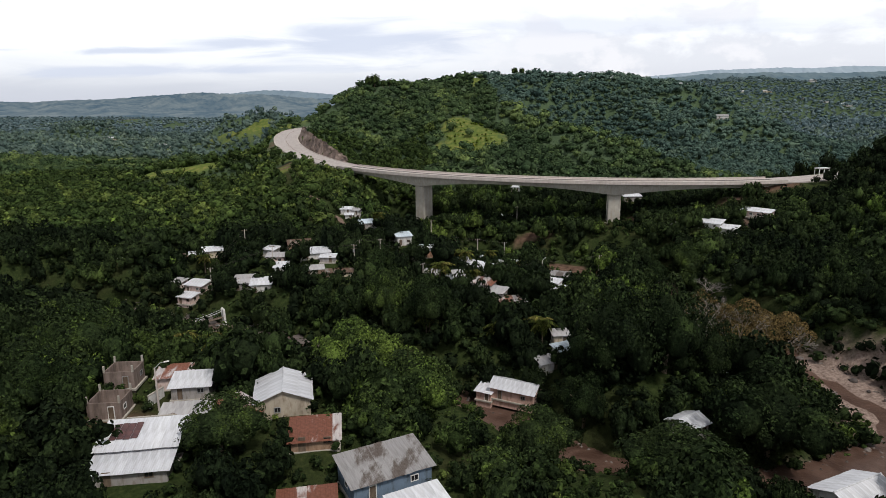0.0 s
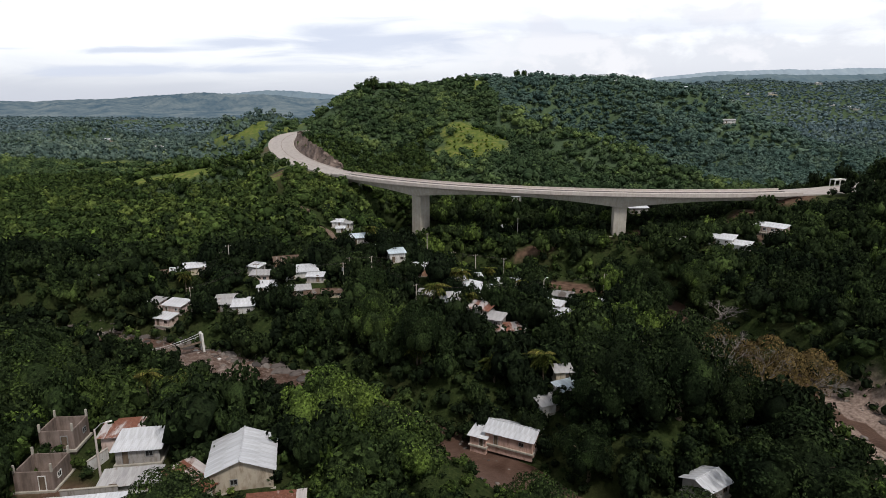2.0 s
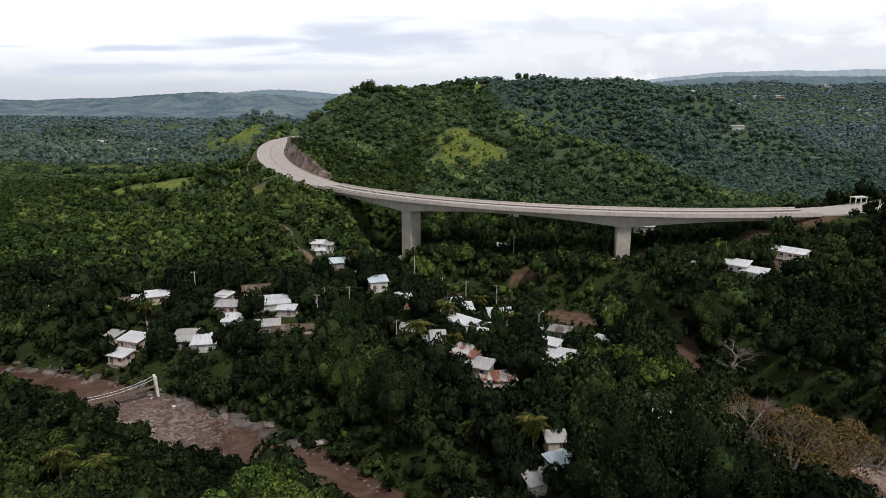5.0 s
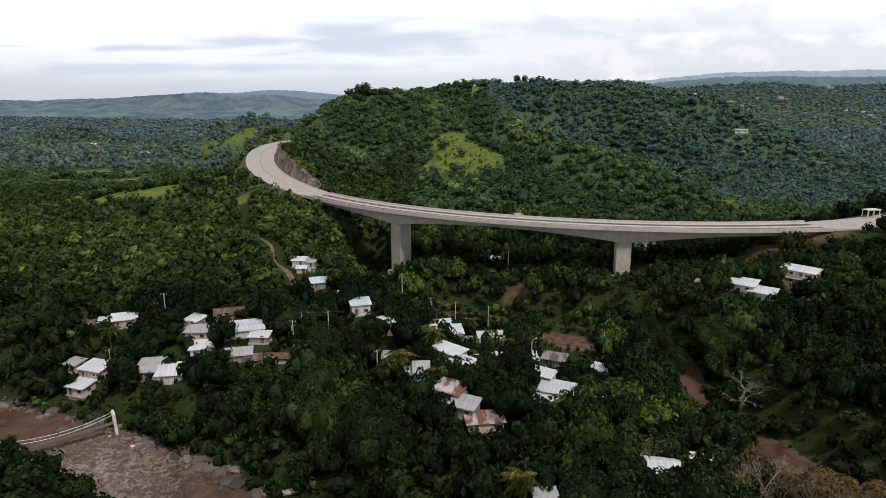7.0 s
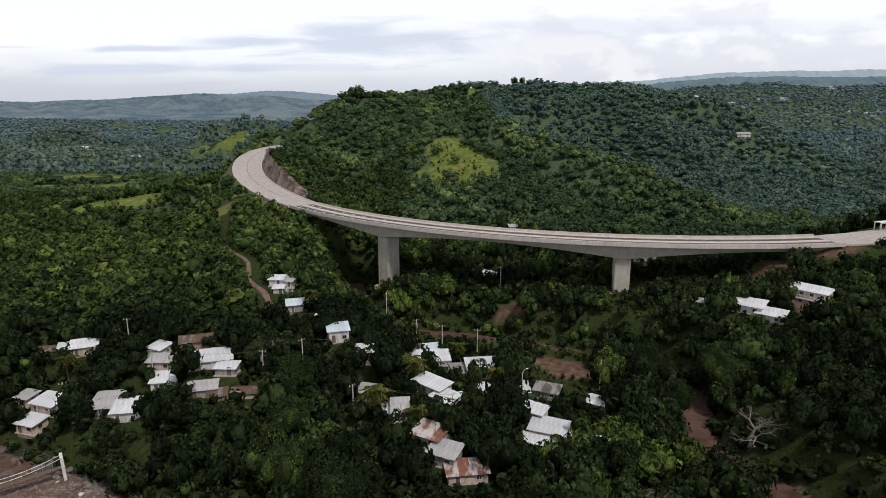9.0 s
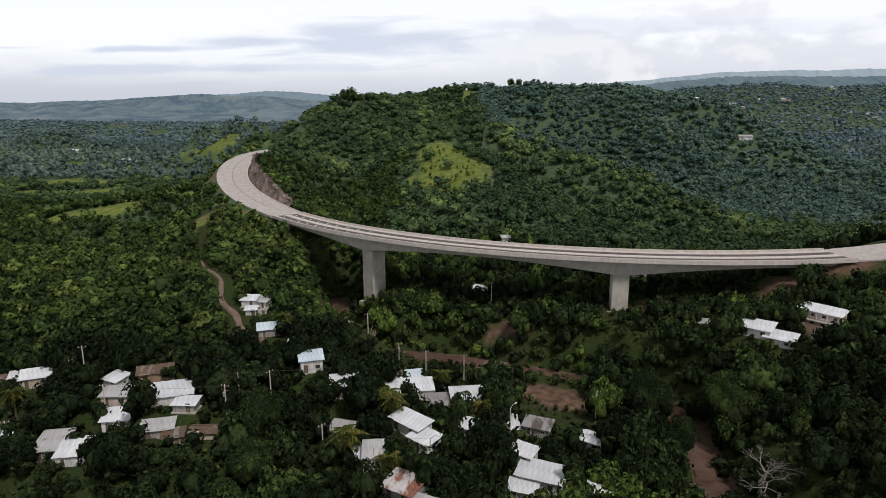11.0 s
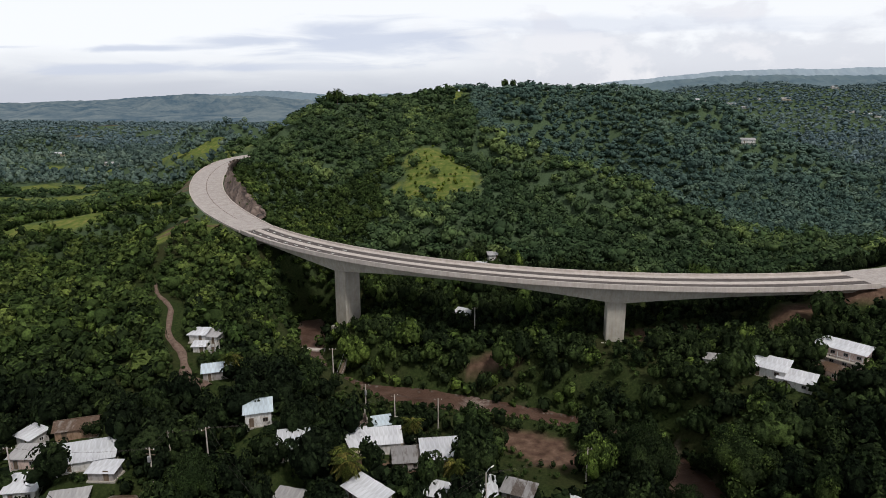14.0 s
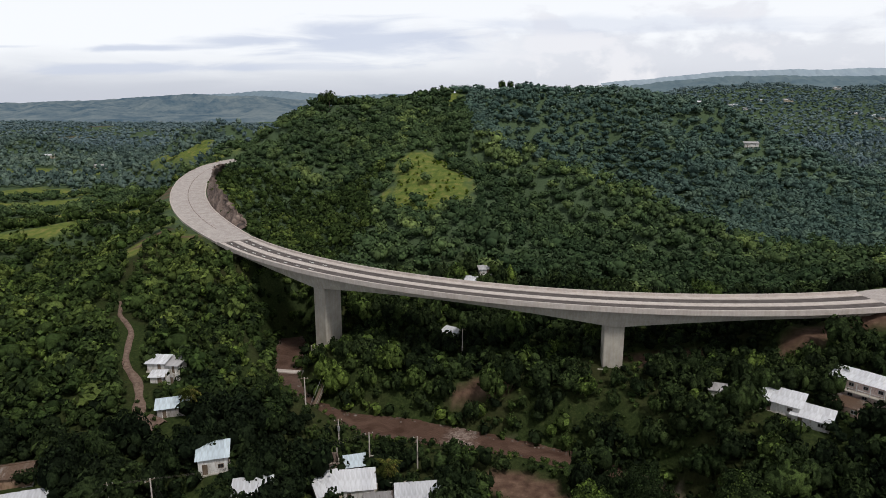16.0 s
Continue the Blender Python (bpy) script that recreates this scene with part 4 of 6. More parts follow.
part("girder", swept(girder_section, ARC_L, ARC_E), CONCRETE, bridge)
for _w0, _w1 in ((HALF - 0.35, HALF + 0.06), (-HALF - 0.06, -HALF + 0.35)):
    part("parapet", swept(flat_bar(_w0, _w1, ROAD_Z - 0.42, ROAD_Z + 0.85), ARC_L, ARC_E), PALE_CONCRETE, bridge)
for _w0, _w1 in ((HALF - 2.3, HALF - 0.36), (-HALF + 0.36, -HALF + 2.3)):
    part("sidewalk", swept(flat_bar(_w0, _w1, ROAD_Z - 0.02, ROAD_Z + 0.2), ARC_L, ARC_E), PALE_CONCRETE, bridge)
for _s in (1, -1):
    _e = sorted((_s * 1.2, _s * (HALF - 2.34)))
    part("asphalt_lane", swept(flat_bar(_e[0], _e[1], ROAD_Z - 0.02, ROAD_Z + 0.06), ARC_L, ARC_E), ASPHALT, bridge)
part("median", swept(flat_bar(-1.15, 1.15, ROAD_Z - 0.02, ROAD_Z + 0.16), ARC_L, ARC_E), PALE_CONCRETE, bridge, "pale raised concrete median")
_dash = None
for _s in (1, -1):
    for _k in range(9):
        _a = ARC_L + 1.0 + _k * 1.9
        if _a > ARC_E - 1:
            continue
        if _dash is None:
            _dash = boxed(1.9, 0.34, 0.02)
            _m = bpy.data.meshes.new("lane_dash")
            _dash.to_mesh(_m)
            _m.materials.append(PAINT_WHITE.m)
        _x, _y = on_arc(_a, ARC_R + _s * 2.6)
        share("lane_dash", _m, bridge, pose(_x, _y, ROAD_Z + 0.075, 0, 0, _a))
for _a, _base in zip(PIER_A, (-2.0, 6.0)):
    _x, _y = on_arc(_a)
    _top = ROAD_Z - depth_at(_a) + 0.05
    _bm = bmesh.new()
    box(_bm, 4.7, 6.4, _top - _base, bevel=0.22)
    _p = part("pier", _bm, PIER_CONCRETE, bridge)
    _p.matrix_basis = pose(_x, _y, (_top + _base) / 2, 0, 0, _a)
    _bm = boxed(7.0, 8.6, 1.6, bevel=0.1)
    _g = part("footing", _bm, CONCRETE, bridge)
    _g.matrix_basis = pose(_x, _y, at(_x, _y) - 0.9, 0, 0, _a)
for _a in (ARC_L + 2.6, ARC_E - 1.0):
    _x, _y = on_arc(_a)
    _bm = bmesh.new()
    box(_bm, 1.4, 11.0, 1.5, 0, 0, 0, bevel=0.08)
    for _o in (-3.6, 0, 3.6):
        box(_bm, 1.2, 1.2, 5.0, 0, _o, -3.2, bevel=0.1)
    part("abutment", _bm, CONCRETE, bridge).matrix_basis = pose(_x, _y, ROAD_Z - depth_at(_a) - 0.7, 0, 0, _a)


# ---- the road beyond both ends: pale concrete slabs that follow the ground ----
def smooth_line(line, n):
    p = np.array(line, float)
    t = np.linspace(0, len(p) - 1, n)
    k = np.clip(t.astype(int), 0, len(p) - 2)
    u = (t - k)[:, None]
    c = p[k] * (1 - u) + p[k + 1] * u
    for _ in range(max(3, n // 9)):
        c[1:-1] = (c[:-2] + 2 * c[1:-1] + c[2:]) / 4
    return c


def ribbon(line, w0, w1, z0, z1, n=60, taper=None):
    """A solid strip beside a bent line, from w0 to w1 to its right."""
    c = smooth_line(line, n)
    d = np.gradient(c[:, :2], axis=0)
    d /= np.linalg.norm(d, axis=1)[:, None]
    s = np.stack([d[:, 1], -d[:, 0]], 1)
    bm, rings = bmesh.new(), []
    for i, (p, q) in enumerate(zip(c, s)):
        k = 1.0 if taper is None else taper(i / (n - 1))
        rings.append([bm.verts.new((p[0] + q[0] * w * k, p[1] + q[1] * w * k, p[2] + z)) for w, z in ((w0, z0), (w1, z0), (w1, z1), (w0, z1))])
    for r, t in zip(rings[:-1], rings[1:]):
        for j in range(4):
            bm.faces.new((r[j], r[(j + 1) % 4], t[(j + 1) % 4], t[j]))
    bm.faces.new(rings[0][::-1])
    bm.faces.new(rings[-1])
    bmesh.ops.recalc_face_normals(bm, faces=bm.faces)
    return bm


road = tagged(new("road"), "pale concrete highway climbing round the hill", "road", kind="structure")
_flare = lambda u: 0.86 + 0.14 * min(1.0, u * 5)
_shift = ROAD_Z - DECK_Z
part("carriageway", ribbon(ROAD, -ROAD_W / 2, ROAD_W / 2, _shift - 0.5, _shift + 0.05, 80, _flare), ROAD_CONCRETE, road)
part("median", ribbon(ROAD[1:], -0.14, 0.14, _shift, _shift + 0.07, 80), BLOCK, road, "narrow stained middle joint")
part("kerb", ribbon(ROAD, ROAD_W / 2, ROAD_W / 2 + 0.5, _shift - 0.5, _shift + 0.35, 80, _flare), PALE_CONCRETE, road)
part("kerb", ribbon(ROAD, -ROAD_W / 2 - 0.4, -ROAD_W / 2, _shift - 0.5, _shift + 0.3, 80, _flare), PALE_CONCRETE, road)
part("carriageway", ribbon(ROAD_R, -ROAD_W / 2, ROAD_W / 2, _shift - 0.5, _shift + 0.05, 50, _flare), ROAD_CONCRETE, road)

# the rock face that the road was cut into
_line = smooth_line(ROAD[1:-1], 90)
_d = np.gradient(_line[:, :2], axis=0)
_d /= np.linalg.norm(_d, axis=1)[:, None]
_r = np.stack([_d[:, 1], -_d[:, 0]], 1)
_rows, _rr = 9, np.random.RandomState(4)
_cols = np.arange(90)
_hgt = 1.0 + 7.0 * np.sin(np.clip(_cols / 75, 0, 1) * math.pi) ** 0.7
_vs = []
for _j in range(_rows):
    _u = _j / (_rows - 1)
    _out = ROAD_W / 2 + 0.9 + 3.4 * _u + 0.55 * _rr.randn(90) * (0.3 + _u)
    _vs.append(np.c_[_line[:, 0] + _r[:, 0] * _out, _line[:, 1] + _r[:, 1] * _out, _line[:, 2] - 1.2 + _hgt * _u * 1.1 + 0.3 * _rr.randn(90) * _u])
_vs = np.concatenate(_vs)
_q = (np.arange(_rows - 1)[:, None] * 90 + np.arange(89)[None, :]).ravel()
_tr = np.concatenate([np.stack([_q, _q + 1, _q + 91], 1), np.stack([_q, _q + 91, _q + 90], 1)])
tagged(new("rock_face", array_mesh("rock_face", _vs, _tr, ROCK)), "bare brown rock cut beside the highway", "rock face", kind="structure")

# ---- houses ----
SHEETS = {}


def sheet_mesh(length, kind):
    """One corrugated roof sheet about a metre wide, its length along y, bent into shallow waves."""
    key = (round(length, 2), kind)
    if key not in SHEETS:
        bm = bmesh.new()
        n = 8
        top = [[bm.verts.new((-0.52 + 1.04 * i / n, e * length / 2, 0.014 * (i % 2) + z)) for i in range(n + 1)] for e, z in ((-1, 0.0), (1, 0.0))]
        for i in range(n):
            bm.faces.new((top[0][i], top[0][i + 1], top[1][i + 1], top[1][i]))
        bmesh.ops.recalc_face_normals(bm, faces=bm.faces)
        ext = bmesh.ops.extrude_face_region(bm, geom=list(bm.faces))
        bmesh.ops.translate(bm, vec=(0, 0, -0.025), verts=[v for v in ext["geom"] if isinstance(v, bmesh.types.BMVert)])
        bmesh.ops.recalc_face_normals(bm, faces=bm.faces)
        me = bpy.data.meshes.new("roof_sheet")
        bm.to_mesh(me)
        bm.free()
        me.materials.append(ROOFS[kind])
        SHEETS[key] = me
    return SHEETS[key]


def lay_sheets(roof, m, width, length, kind, rnd):
    """Covers a slope of that width and length, whose middle is m, with overlapping sheets."""
    n = max(2, round(width / 0.98))
    for i in range(n):
        x = (i + 0.5) * width / n - width / 2
        ob = share("sheet", sheet_mesh(length, kind), roof,
                   m @ pose(x, rnd.uniform(-0.035, 0.035), 0.02 * (i % 2) + 0.012, rnd.uniform(-0.3, 0.3), rnd.uniform(-0.5, 0.5), rnd.uniform(-0.25, 0.25)))
        ob.scale = (width / n / 0.98, 1, 1)


def opening(house, kind, x, y, z, w, h, turn, material, trim):
    """A window or a door: a frame round a dark recessed pane, on a wall."""
    bm = bmesh.new()
    for sx in (-1, 1):
        box(bm, 0.09, 0.12, h, sx * (w / 2 - 0.045), 0, 0)
    box(bm, w - 0.18, 0.12, 0.09, 0, 0, h / 2 - 0.045)
    box(bm, w - 0.18, 0.12, 0.09, 0, 0, -h / 2 + 0.045)
    if kind == "window":
        box(bm, 0.05, 0.08, h - 0.18, 0, 0, 0)
    f = part(kind, bm, trim, house)
    f.matrix_basis = pose(x, y, z, 0, 0, turn)
    p = part("pane" if kind == "window" else "door_leaf", boxed(w - 0.17, 0.05, h - 0.17), material, f)
    return f


def walls_mesh(L, D, H, rise, form, t=0.16, sunk=1.5):
    """Four walls with thickness, gable or sloping tops, on a plinth that goes into the ground."""
    bm = bmesh.new()

    def top(y):
        if form == "gable":
            return H + rise * (1 - abs(y) / (D / 2))
        if form == "shed":
            return H + rise * (0.5 + y / D)
        return H

    def wall(p, q, n):
        """From p to q, n: inward normal."""
        pts = [p, q]
        if form == "gable" and abs(p[0] - q[0]) < 1e-6:
            pts = [p, (p[0], 0.0), q]
        out = [[bm.verts.new((a[0] + n[0] * o, a[1] + n[1] * o, z)) for o in (0, t) for z in (-sunk, top(a[1]))] for a in pts]
        for r, s in zip(out[:-1], out[1:]):
            for i, j in ((0, 1), (1, 3), (3, 2), (2, 0)):
                bm.faces.new((r[i], r[j], s[j], s[i]))
        for r in (out[0], out[-1]):
            bm.faces.new((r[0], r[1], r[3], r[2]))

    l, d = L / 2, D / 2
    wall((-l, -d), (l, -d), (0, 1))
    wall((l, d), (-l, d), (0, -1))
    wall((l, -d + t), (l, d - t), (-1, 0))
    wall((-l, d - t), (-l, -d + t), (1, 0))
    bmesh.ops.recalc_face_normals(bm, faces=bm.faces)
    return bm


TRIMS = [WHITE_PAINT, WOOD.m, STEEL.m]


def house(x, y, roof_z, L, D, H, turn, form, roof_kind, wall_kind, label, seed):
    rnd = random.Random(seed)
    H = H * LOW
    rise = {"gable": D * 0.20, "shed": D * 0.14, "none": 0.0}[form]
    base = roof_z - H - rise * 0.5
    h = tagged(new("house"), label, "house", "village houses")
    h.matrix_basis = pose(x, y, base, 0, 0, turn)
    part("wall", walls_mesh(L, D, H, rise, form), WALLS[wall_kind], h)
    part("floor_slab", boxed(L + 0.5, D + 0.5, 0.3, 0, 0, -0.12), CONCRETE, h)
    over = 0.42
    if form == "gable":
        slope = math.atan2(rise, D / 2)
        run = (D / 2 + over) / math.cos(slope)
        roof = part("roof", tube(bmesh.new(), (-L / 2 - over, 0, H + rise + 0.10), (L / 2 + over, 0, H + rise + 0.10), 0.10, 0.10, 6), ROOFS[roof_kind], h)
        for k in range(3):
            xx = -L / 2 + 0.1 + (L - 0.2) * k / 2
            for s in (-1, 1):
                part("rafter", tube(bmesh.new(), (xx, 0, H + rise - 0.02), (xx, s * (D / 2 + over), H - math.tan(slope) * over - 0.02), 0.05, 0.05, 4), WOOD, roof)
        for s in (-1, 1):
            mid_y, mid_z = s * (D / 2 + over) / 2, H + rise - math.tan(slope) * (D / 2 + over) / 2 + 0.04
            lay_sheets(roof, pose(0, mid_y, mid_z, -s * math.degrees(slope), 0, 0), L + 2 * over, run, roof_kind, rnd)
    elif form == "shed":
        slope = math.atan2(rise, D)
        run = (D + 2 * over) / math.cos(slope)
        bars = []
        for k in range(3):
            yy = (-0.48 + 0.48 * k) * D
            bars.append(part("roof" if k == 0 else "purlin", tube(bmesh.new(), (-L / 2 - over, yy, H + rise * (0.5 + yy / D) - 0.02), (L / 2 + over, yy, H + rise * (0.5 + yy / D) - 0.02), 0.06, 0.06, 4), WOOD, bars[0] if k else h))
        roof = bars[0]
        lay_sheets(roof, pose(0, 0, H + rise * 0.5 + 0.05, math.degrees(slope), 0, 0), L + 2 * over, run, roof_kind, rnd)
    trim = TRIMS[seed % 3]
    if form == "none":
        for sx in (-1, 1):
            for sy in (-1, 1):
                part("corner_post", boxed(0.22, 0.22, 1.0, sx * (L / 2 - 0.1), sy * (D / 2 - 0.1), H + 0.4), CONCRETE, h)
    storeys = 2 if H > 3.8 else 1
    for k in range(storeys):
        z = 1.25 + 2.1 * k
        n = 4 if storeys == 2 else 2 if L > 4.4 else 1
        for i in range(n):
            xx = (-0.27 + 0.54 * i) * L if n == 2 else (-0.39 + 0.26 * i) * L if n == 4 else 0.22 * L
            if k == 0 and i == 0:
                opening(h, "door", xx, -D / 2 - 0.01, 0.92, 0.85, 1.84, 0, WOOD, trim)
            else:
                opening(h, "window", xx, -D / 2 - 0.01, z, 0.95, 0.8, 0, DARK_GLASS, trim)
        for sx in (-1, 1):
            opening(h, "window", sx * (L / 2 + 0.01), rnd.uniform(-0.2, 0.2) * D, z, 0.85, 0.75, 90, DARK_GLASS, trim)
    if storeys == 2:
        part("balcony_floor", boxed(L, 1.3, 0.18, 0, -D / 2 - 0.7, 2.15), CONCRETE, h)
        bm = bmesh.new()
        for k in range(5):
            box(bm, 0.12, 0.12, 1.9, -L / 2 + 0.1 + (L - 0.2) * k / 4, -D / 2 - 1.25, 3.2)
        box(bm, L, 0.08, 0.1, 0, -D / 2 - 1.25, 3.0)
        part("balcony_rail", bm, WHITE_PAINT, h)
    return h


BUILT = [house(*row, seed=k) for k, row in enumerate(HOUSES)]

# ---- trees ----
def ico(sub):
    bm = bmesh.new()
    bmesh.ops.create_icosphere(bm, subdivisions=sub, radius=1.0)
    bm.verts.ensure_lookup_table()
    v = np.array([x.co[:] for x in bm.verts])
    f = np.array([[l.index for l in x.verts] for x in bm.faces])
    bm.free()
    return v, f


ICO = {k: ico(k) for k in (1, 2)}


def crown(seed, cards, size, sub, lobes=7, flat=0.75, knobs=0):
    """A crown about 1 in radius that stands on z = 0: rounded lobes, clumps of leaves on them and leaf sprays all over. Gives points and triangles."""
    r = np.random.RandomState(seed)
    c = [np.array([0, 0, 0.62])]
    rad = [0.62]
    for k in range(lobes):
        a = 6.283 * (k + 0.6 * r.rand()) / lobes
        d = 0.42 + 0.25 * r.rand()
        c.append(np.array([d * np.cos(a), d * np.sin(a), 0.38 + 0.45 * r.rand()]))
        rad.append((0.30 if lobes < 9 else 0.22) + 0.20 * r.rand())
    v0, f0 = ICO[sub]
    vs, fs, n = [], [], 0
    for ci, ri in zip(c, rad):
        v = v0 * (1 + 0.14 * r.randn(len(v0), 1)) * ri * 0.78
        v[:, 2] *= flat
        vs.append(v + ci * (1, 1, flat))
        fs.append(f0 + n)
        n += len(v)
    c, rad = np.array(c), np.array(rad)
    if knobs:
        k = r.choice(len(c), knobs, p=rad**2 / (rad**2).sum())
        d = r.randn(knobs, 3)
        d[:, 2] = np.abs(d[:, 2]) * 0.9 + 0.1
        d /= np.linalg.norm(d, axis=1)[:, None]
        kc, kr = c[k] + d * rad[k][:, None] * 0.94, rad[k] * (0.27 + 0.22 * r.rand(knobs))
        c, rad = np.concatenate([c, kc]), np.concatenate([rad, kr])
    weight = rad**2 * np.where(np.arange(len(rad)) > lobes, 2.6, 1.0)
    got, tries = 0, 0
    while got < cards and tries < 40:
        tries += 1
        k = r.choice(len(c), cards, p=weight / weight.sum())
        d = r.randn(cards, 3)
        d[:, 2] = d[:, 2] * 0.9 + 0.50
        d /= np.linalg.norm(d, axis=1)[:, None]
        p = c[k] + d * rad[k][:, None] * (0.93 + 0.16 * r.rand(cards, 1))
        gap = (np.linalg.norm(p[:, None] - c[None], axis=2) / rad[None]).min(1)
        ok = (gap > 0.86) & (p[:, 2] > 0.05)
        p, d = p[ok][: cards - got], d[ok][: cards - got]
        nrm = d + 0.27 * r.randn(*d.shape)
        nrm /= np.linalg.norm(nrm, axis=1)[:, None]
        u = np.cross(nrm, r.randn(*d.shape))
        u /= np.linalg.norm(u, axis=1)[:, None]
        w = np.cross(nrm, u)
        s = size * (0.6 + 0.8 * r.rand(len(p), 1))
        quad = np.stack([p - u * s, p - w * s * 0.55 + nrm * s * 0.25, p + u * s, p + w * s * 0.65 - nrm * s * 0.1], 1)
        quad[..., 2] *= flat
        m = len(p)
        vs.append(quad.reshape(-1, 3))
        b = n + 4 * np.arange(m)
        fs.append(np.concatenate([np.stack([b, b + 1, b + 2], 1), np.stack([b, b + 2, b + 3], 1)]))
        n += 4 * m
        got += m
    return np.concatenate(vs), np.concatenate(fs)


def trunk_bm(h, r, seed, lean=0.06):
    rnd = random.Random(seed)
    bm = bmesh.new()
    p = Vector((0, 0, -0.8))
    for k in range(3):
        q = Vector((rnd.uniform(-lean, lean) * h, rnd.uniform(-lean, lean) * h, h * (k + 1) / 3))
        tube(bm, p, q, r * (1 - 0.22 * k), r * (0.78 - 0.22 * k), 7)
        p = q
    for k in range(4):
        a = 1.57 * k + rnd.random()
        tube(bm, (0, 0, h * (0.55 + 0.1 * k)), (math.cos(a) * h * 0.42, math.sin(a) * h * 0.42, h * (0.98 + 0.08 * k)), r * 0.4, r * 0.12, 5)
    return bm


RAND = np.random.RandomState(11)
# palms: x, y, trunk height, length of the fronds
PALMS = ((-54, 97, 8.0, 3.0), (-62.5, 101, 7.6, 2.4), (-22, 163.5, 6.5, 3.0), (-17.5, 180, 5.6, 2.9), (3.2, 123, 7.0, 2.9), (-6, 126, 5.0, 2.7), (-22, 131.5, 4.0, 2.6),
         (27, 126, 4.6, 3.1), (-15.8, 176.5, 5.0, 2.8), (-46, 202, 5.0, 2.2), (-8.5, 201, 5.0, 2.2), (1.5, 186, 5.0, 2.6), (-12.4, 157, 5.5, 2.4), (-95, 176, 6, 2.4))
CLEARINGS = [(46.5, 147, 3.6, 7, -18), (43.5, 170, 3.4, 8, -10), (17, 192, 10, 7, -25), (72, 131, 3.0, 11, 12)]   # rough grass with no trees


def yard_front(x, y, reach):
    """True in the open yards before the houses."""
    out = np.zeros(x.shape, bool)
    for hx, hy, hz, L, D, H, turn, *_ in HOUSES:
        if 100 < hy < 320:
            r = max(L, D) * 0.5
            out |= (np.abs(x - hx + (hy - y) * hx / max(hy - 40, 35)) < r * 0.9) & (y < hy) & (y > hy - r - reach)
    return out


def clear_of(x, y):
    """False where no tree may stand: houses, road, river, bridge, bare ground. Second: whether only low shrubs may."""
    ok = np.ones(x.shape, bool)
    low = np.zeros(x.shape, bool)
    for hx, hy, hz, L, D, H, turn, *_ in HOUSES:
        r = max(L, D) * 0.5
        ok &= np.hypot(x - hx, y - hy) > r + (0.9 if hy > 90 else 1.5)
        if hy < 90:
            ok &= ~((np.abs(x - hx - (hy - y) * (-5 - hx) / hy) < r + 1.0) & (y < hy) & (y > hy - r - 7))
        lean = -hx / max(hy - 40, 35) if hy > 100 else (-5 - hx) / hy          # the open side of the yard
        low |= (np.abs(x - hx - (hy - y) * lean) < r + (0.3 if hy > 100 else 1.5)) & (y < hy) & (y > hy - r - (8.0 if hx > 50 else 7.0 if hy > 100 else 12))
    ok &= ~yard_front(x, y, 4.0)
    d, _, s = nearest(RIVER, x, y)
    ok &= d > river_half(s) + np.where((s > 0.27) & (s < 0.40), 0.6, 2.0)
    front = (y < np.interp(x, [-60, -27, 4, 32, 46], [250, 233, 230, 221, 200])) & (s < 0.30)
    ok &= ~(front & (d < river_half(s) + 11))
    reach = (s > 0.80) & (x < -37) & (y < np.interp(x, [-210, -113, -72, -41, -9], [156, 152, 140, 126, 107]))
    ok &= ~(reach & (d < river_half(s) + 6))
    ok &= ~((s > 0.53) & (s < 0.62) & (x < 62) & (d < river_half(s) + 6))
    near = np.where(front, 24.0, np.where(((s > 0.40) & (s < 0.425)) | ((s > 0.46) & (s <= 0.50) & (x < 50)), 5.0, np.where((s > 0.50) & (s < 0.64), 12.0, np.where((s > 0.80) & (y < np.interp(x, [-210, -113, -72, -41, -9], [156, 152, 140, 126, 107])), np.where(x < -37, 22.0, 7.0), np.where((s > 0.27) & (s < 0.46), 0.5, np.where((s > 0.67) & (s < 0.80) & (y < np.interp(x, [-41, -9, 0, 11, 28, 46], [126, 107, 101, 90, 85, 88])), 12.0, 2.0))))))
    low |= d < river_half(s) + near
    ok &= nearest(ROAD, x, y)[0] > ROAD_W / 2 + 3.5
    ok &= nearest(ROAD_R, x, y)[0] > ROAD_W / 2 + 2.5
    d_r, _, s_r = nearest(ROAD_R, x, y)
    low |= (d_r < ROAD_W / 2 + 12) & (x < 118)
    ok &= ~((d_r < ROAD_W / 2 + 6) & (x < 112))
    for px_, py_, _, ps_ in PALMS[:2]:
        low |= (np.abs(x - px_ - (py_ - y) * 0.45) < 4.5) & (y < py_) & (y > py_ - 16)
        ok &= ~((np.abs(x - px_ - (py_ - y) * 0.45) < 4.0) & (y < py_) & (y > py_ - 8))
    for px_, py_, _, ps_ in PALMS:
        ok &= np.hypot(x - px_, y - py_ + 1.0) > ps_ * 0.9
    low |= (x > -15) & (x < 9) & (y > 58) & (y < 108)
    low |= (np.abs(x - 15) < 10) & (y > 172) & (y < 200)
    ok &= ~((np.abs(x - 16) < 8) & (y > 183) & (y < 200))
    ok &= ~((x > -14) & (x < 11) & (y > 70) & (y < 101)) & ~((x > 0) & (x < 11) & (y > 46) & (y < 76))
    dt = nearest(TRACK, x, y)[0]
    ok &= dt > np.where(x > -84, 2.6, 1.2)
    low |= (dt < 3.6) & (x < -52)
    f, so, sa = covers(x, y)
    ok &= (f < 0.5 + 0.6 * (waves(x, y, 11, 62) > 0.75)) & (so < 0.4) & (sa < 0.5)
    for spot in CLEARINGS:
        ok &= soft_spot(x, y, *spot) < 0.5
    r = np.hypot(x - ARC_C[0], y - ARC_C[1])
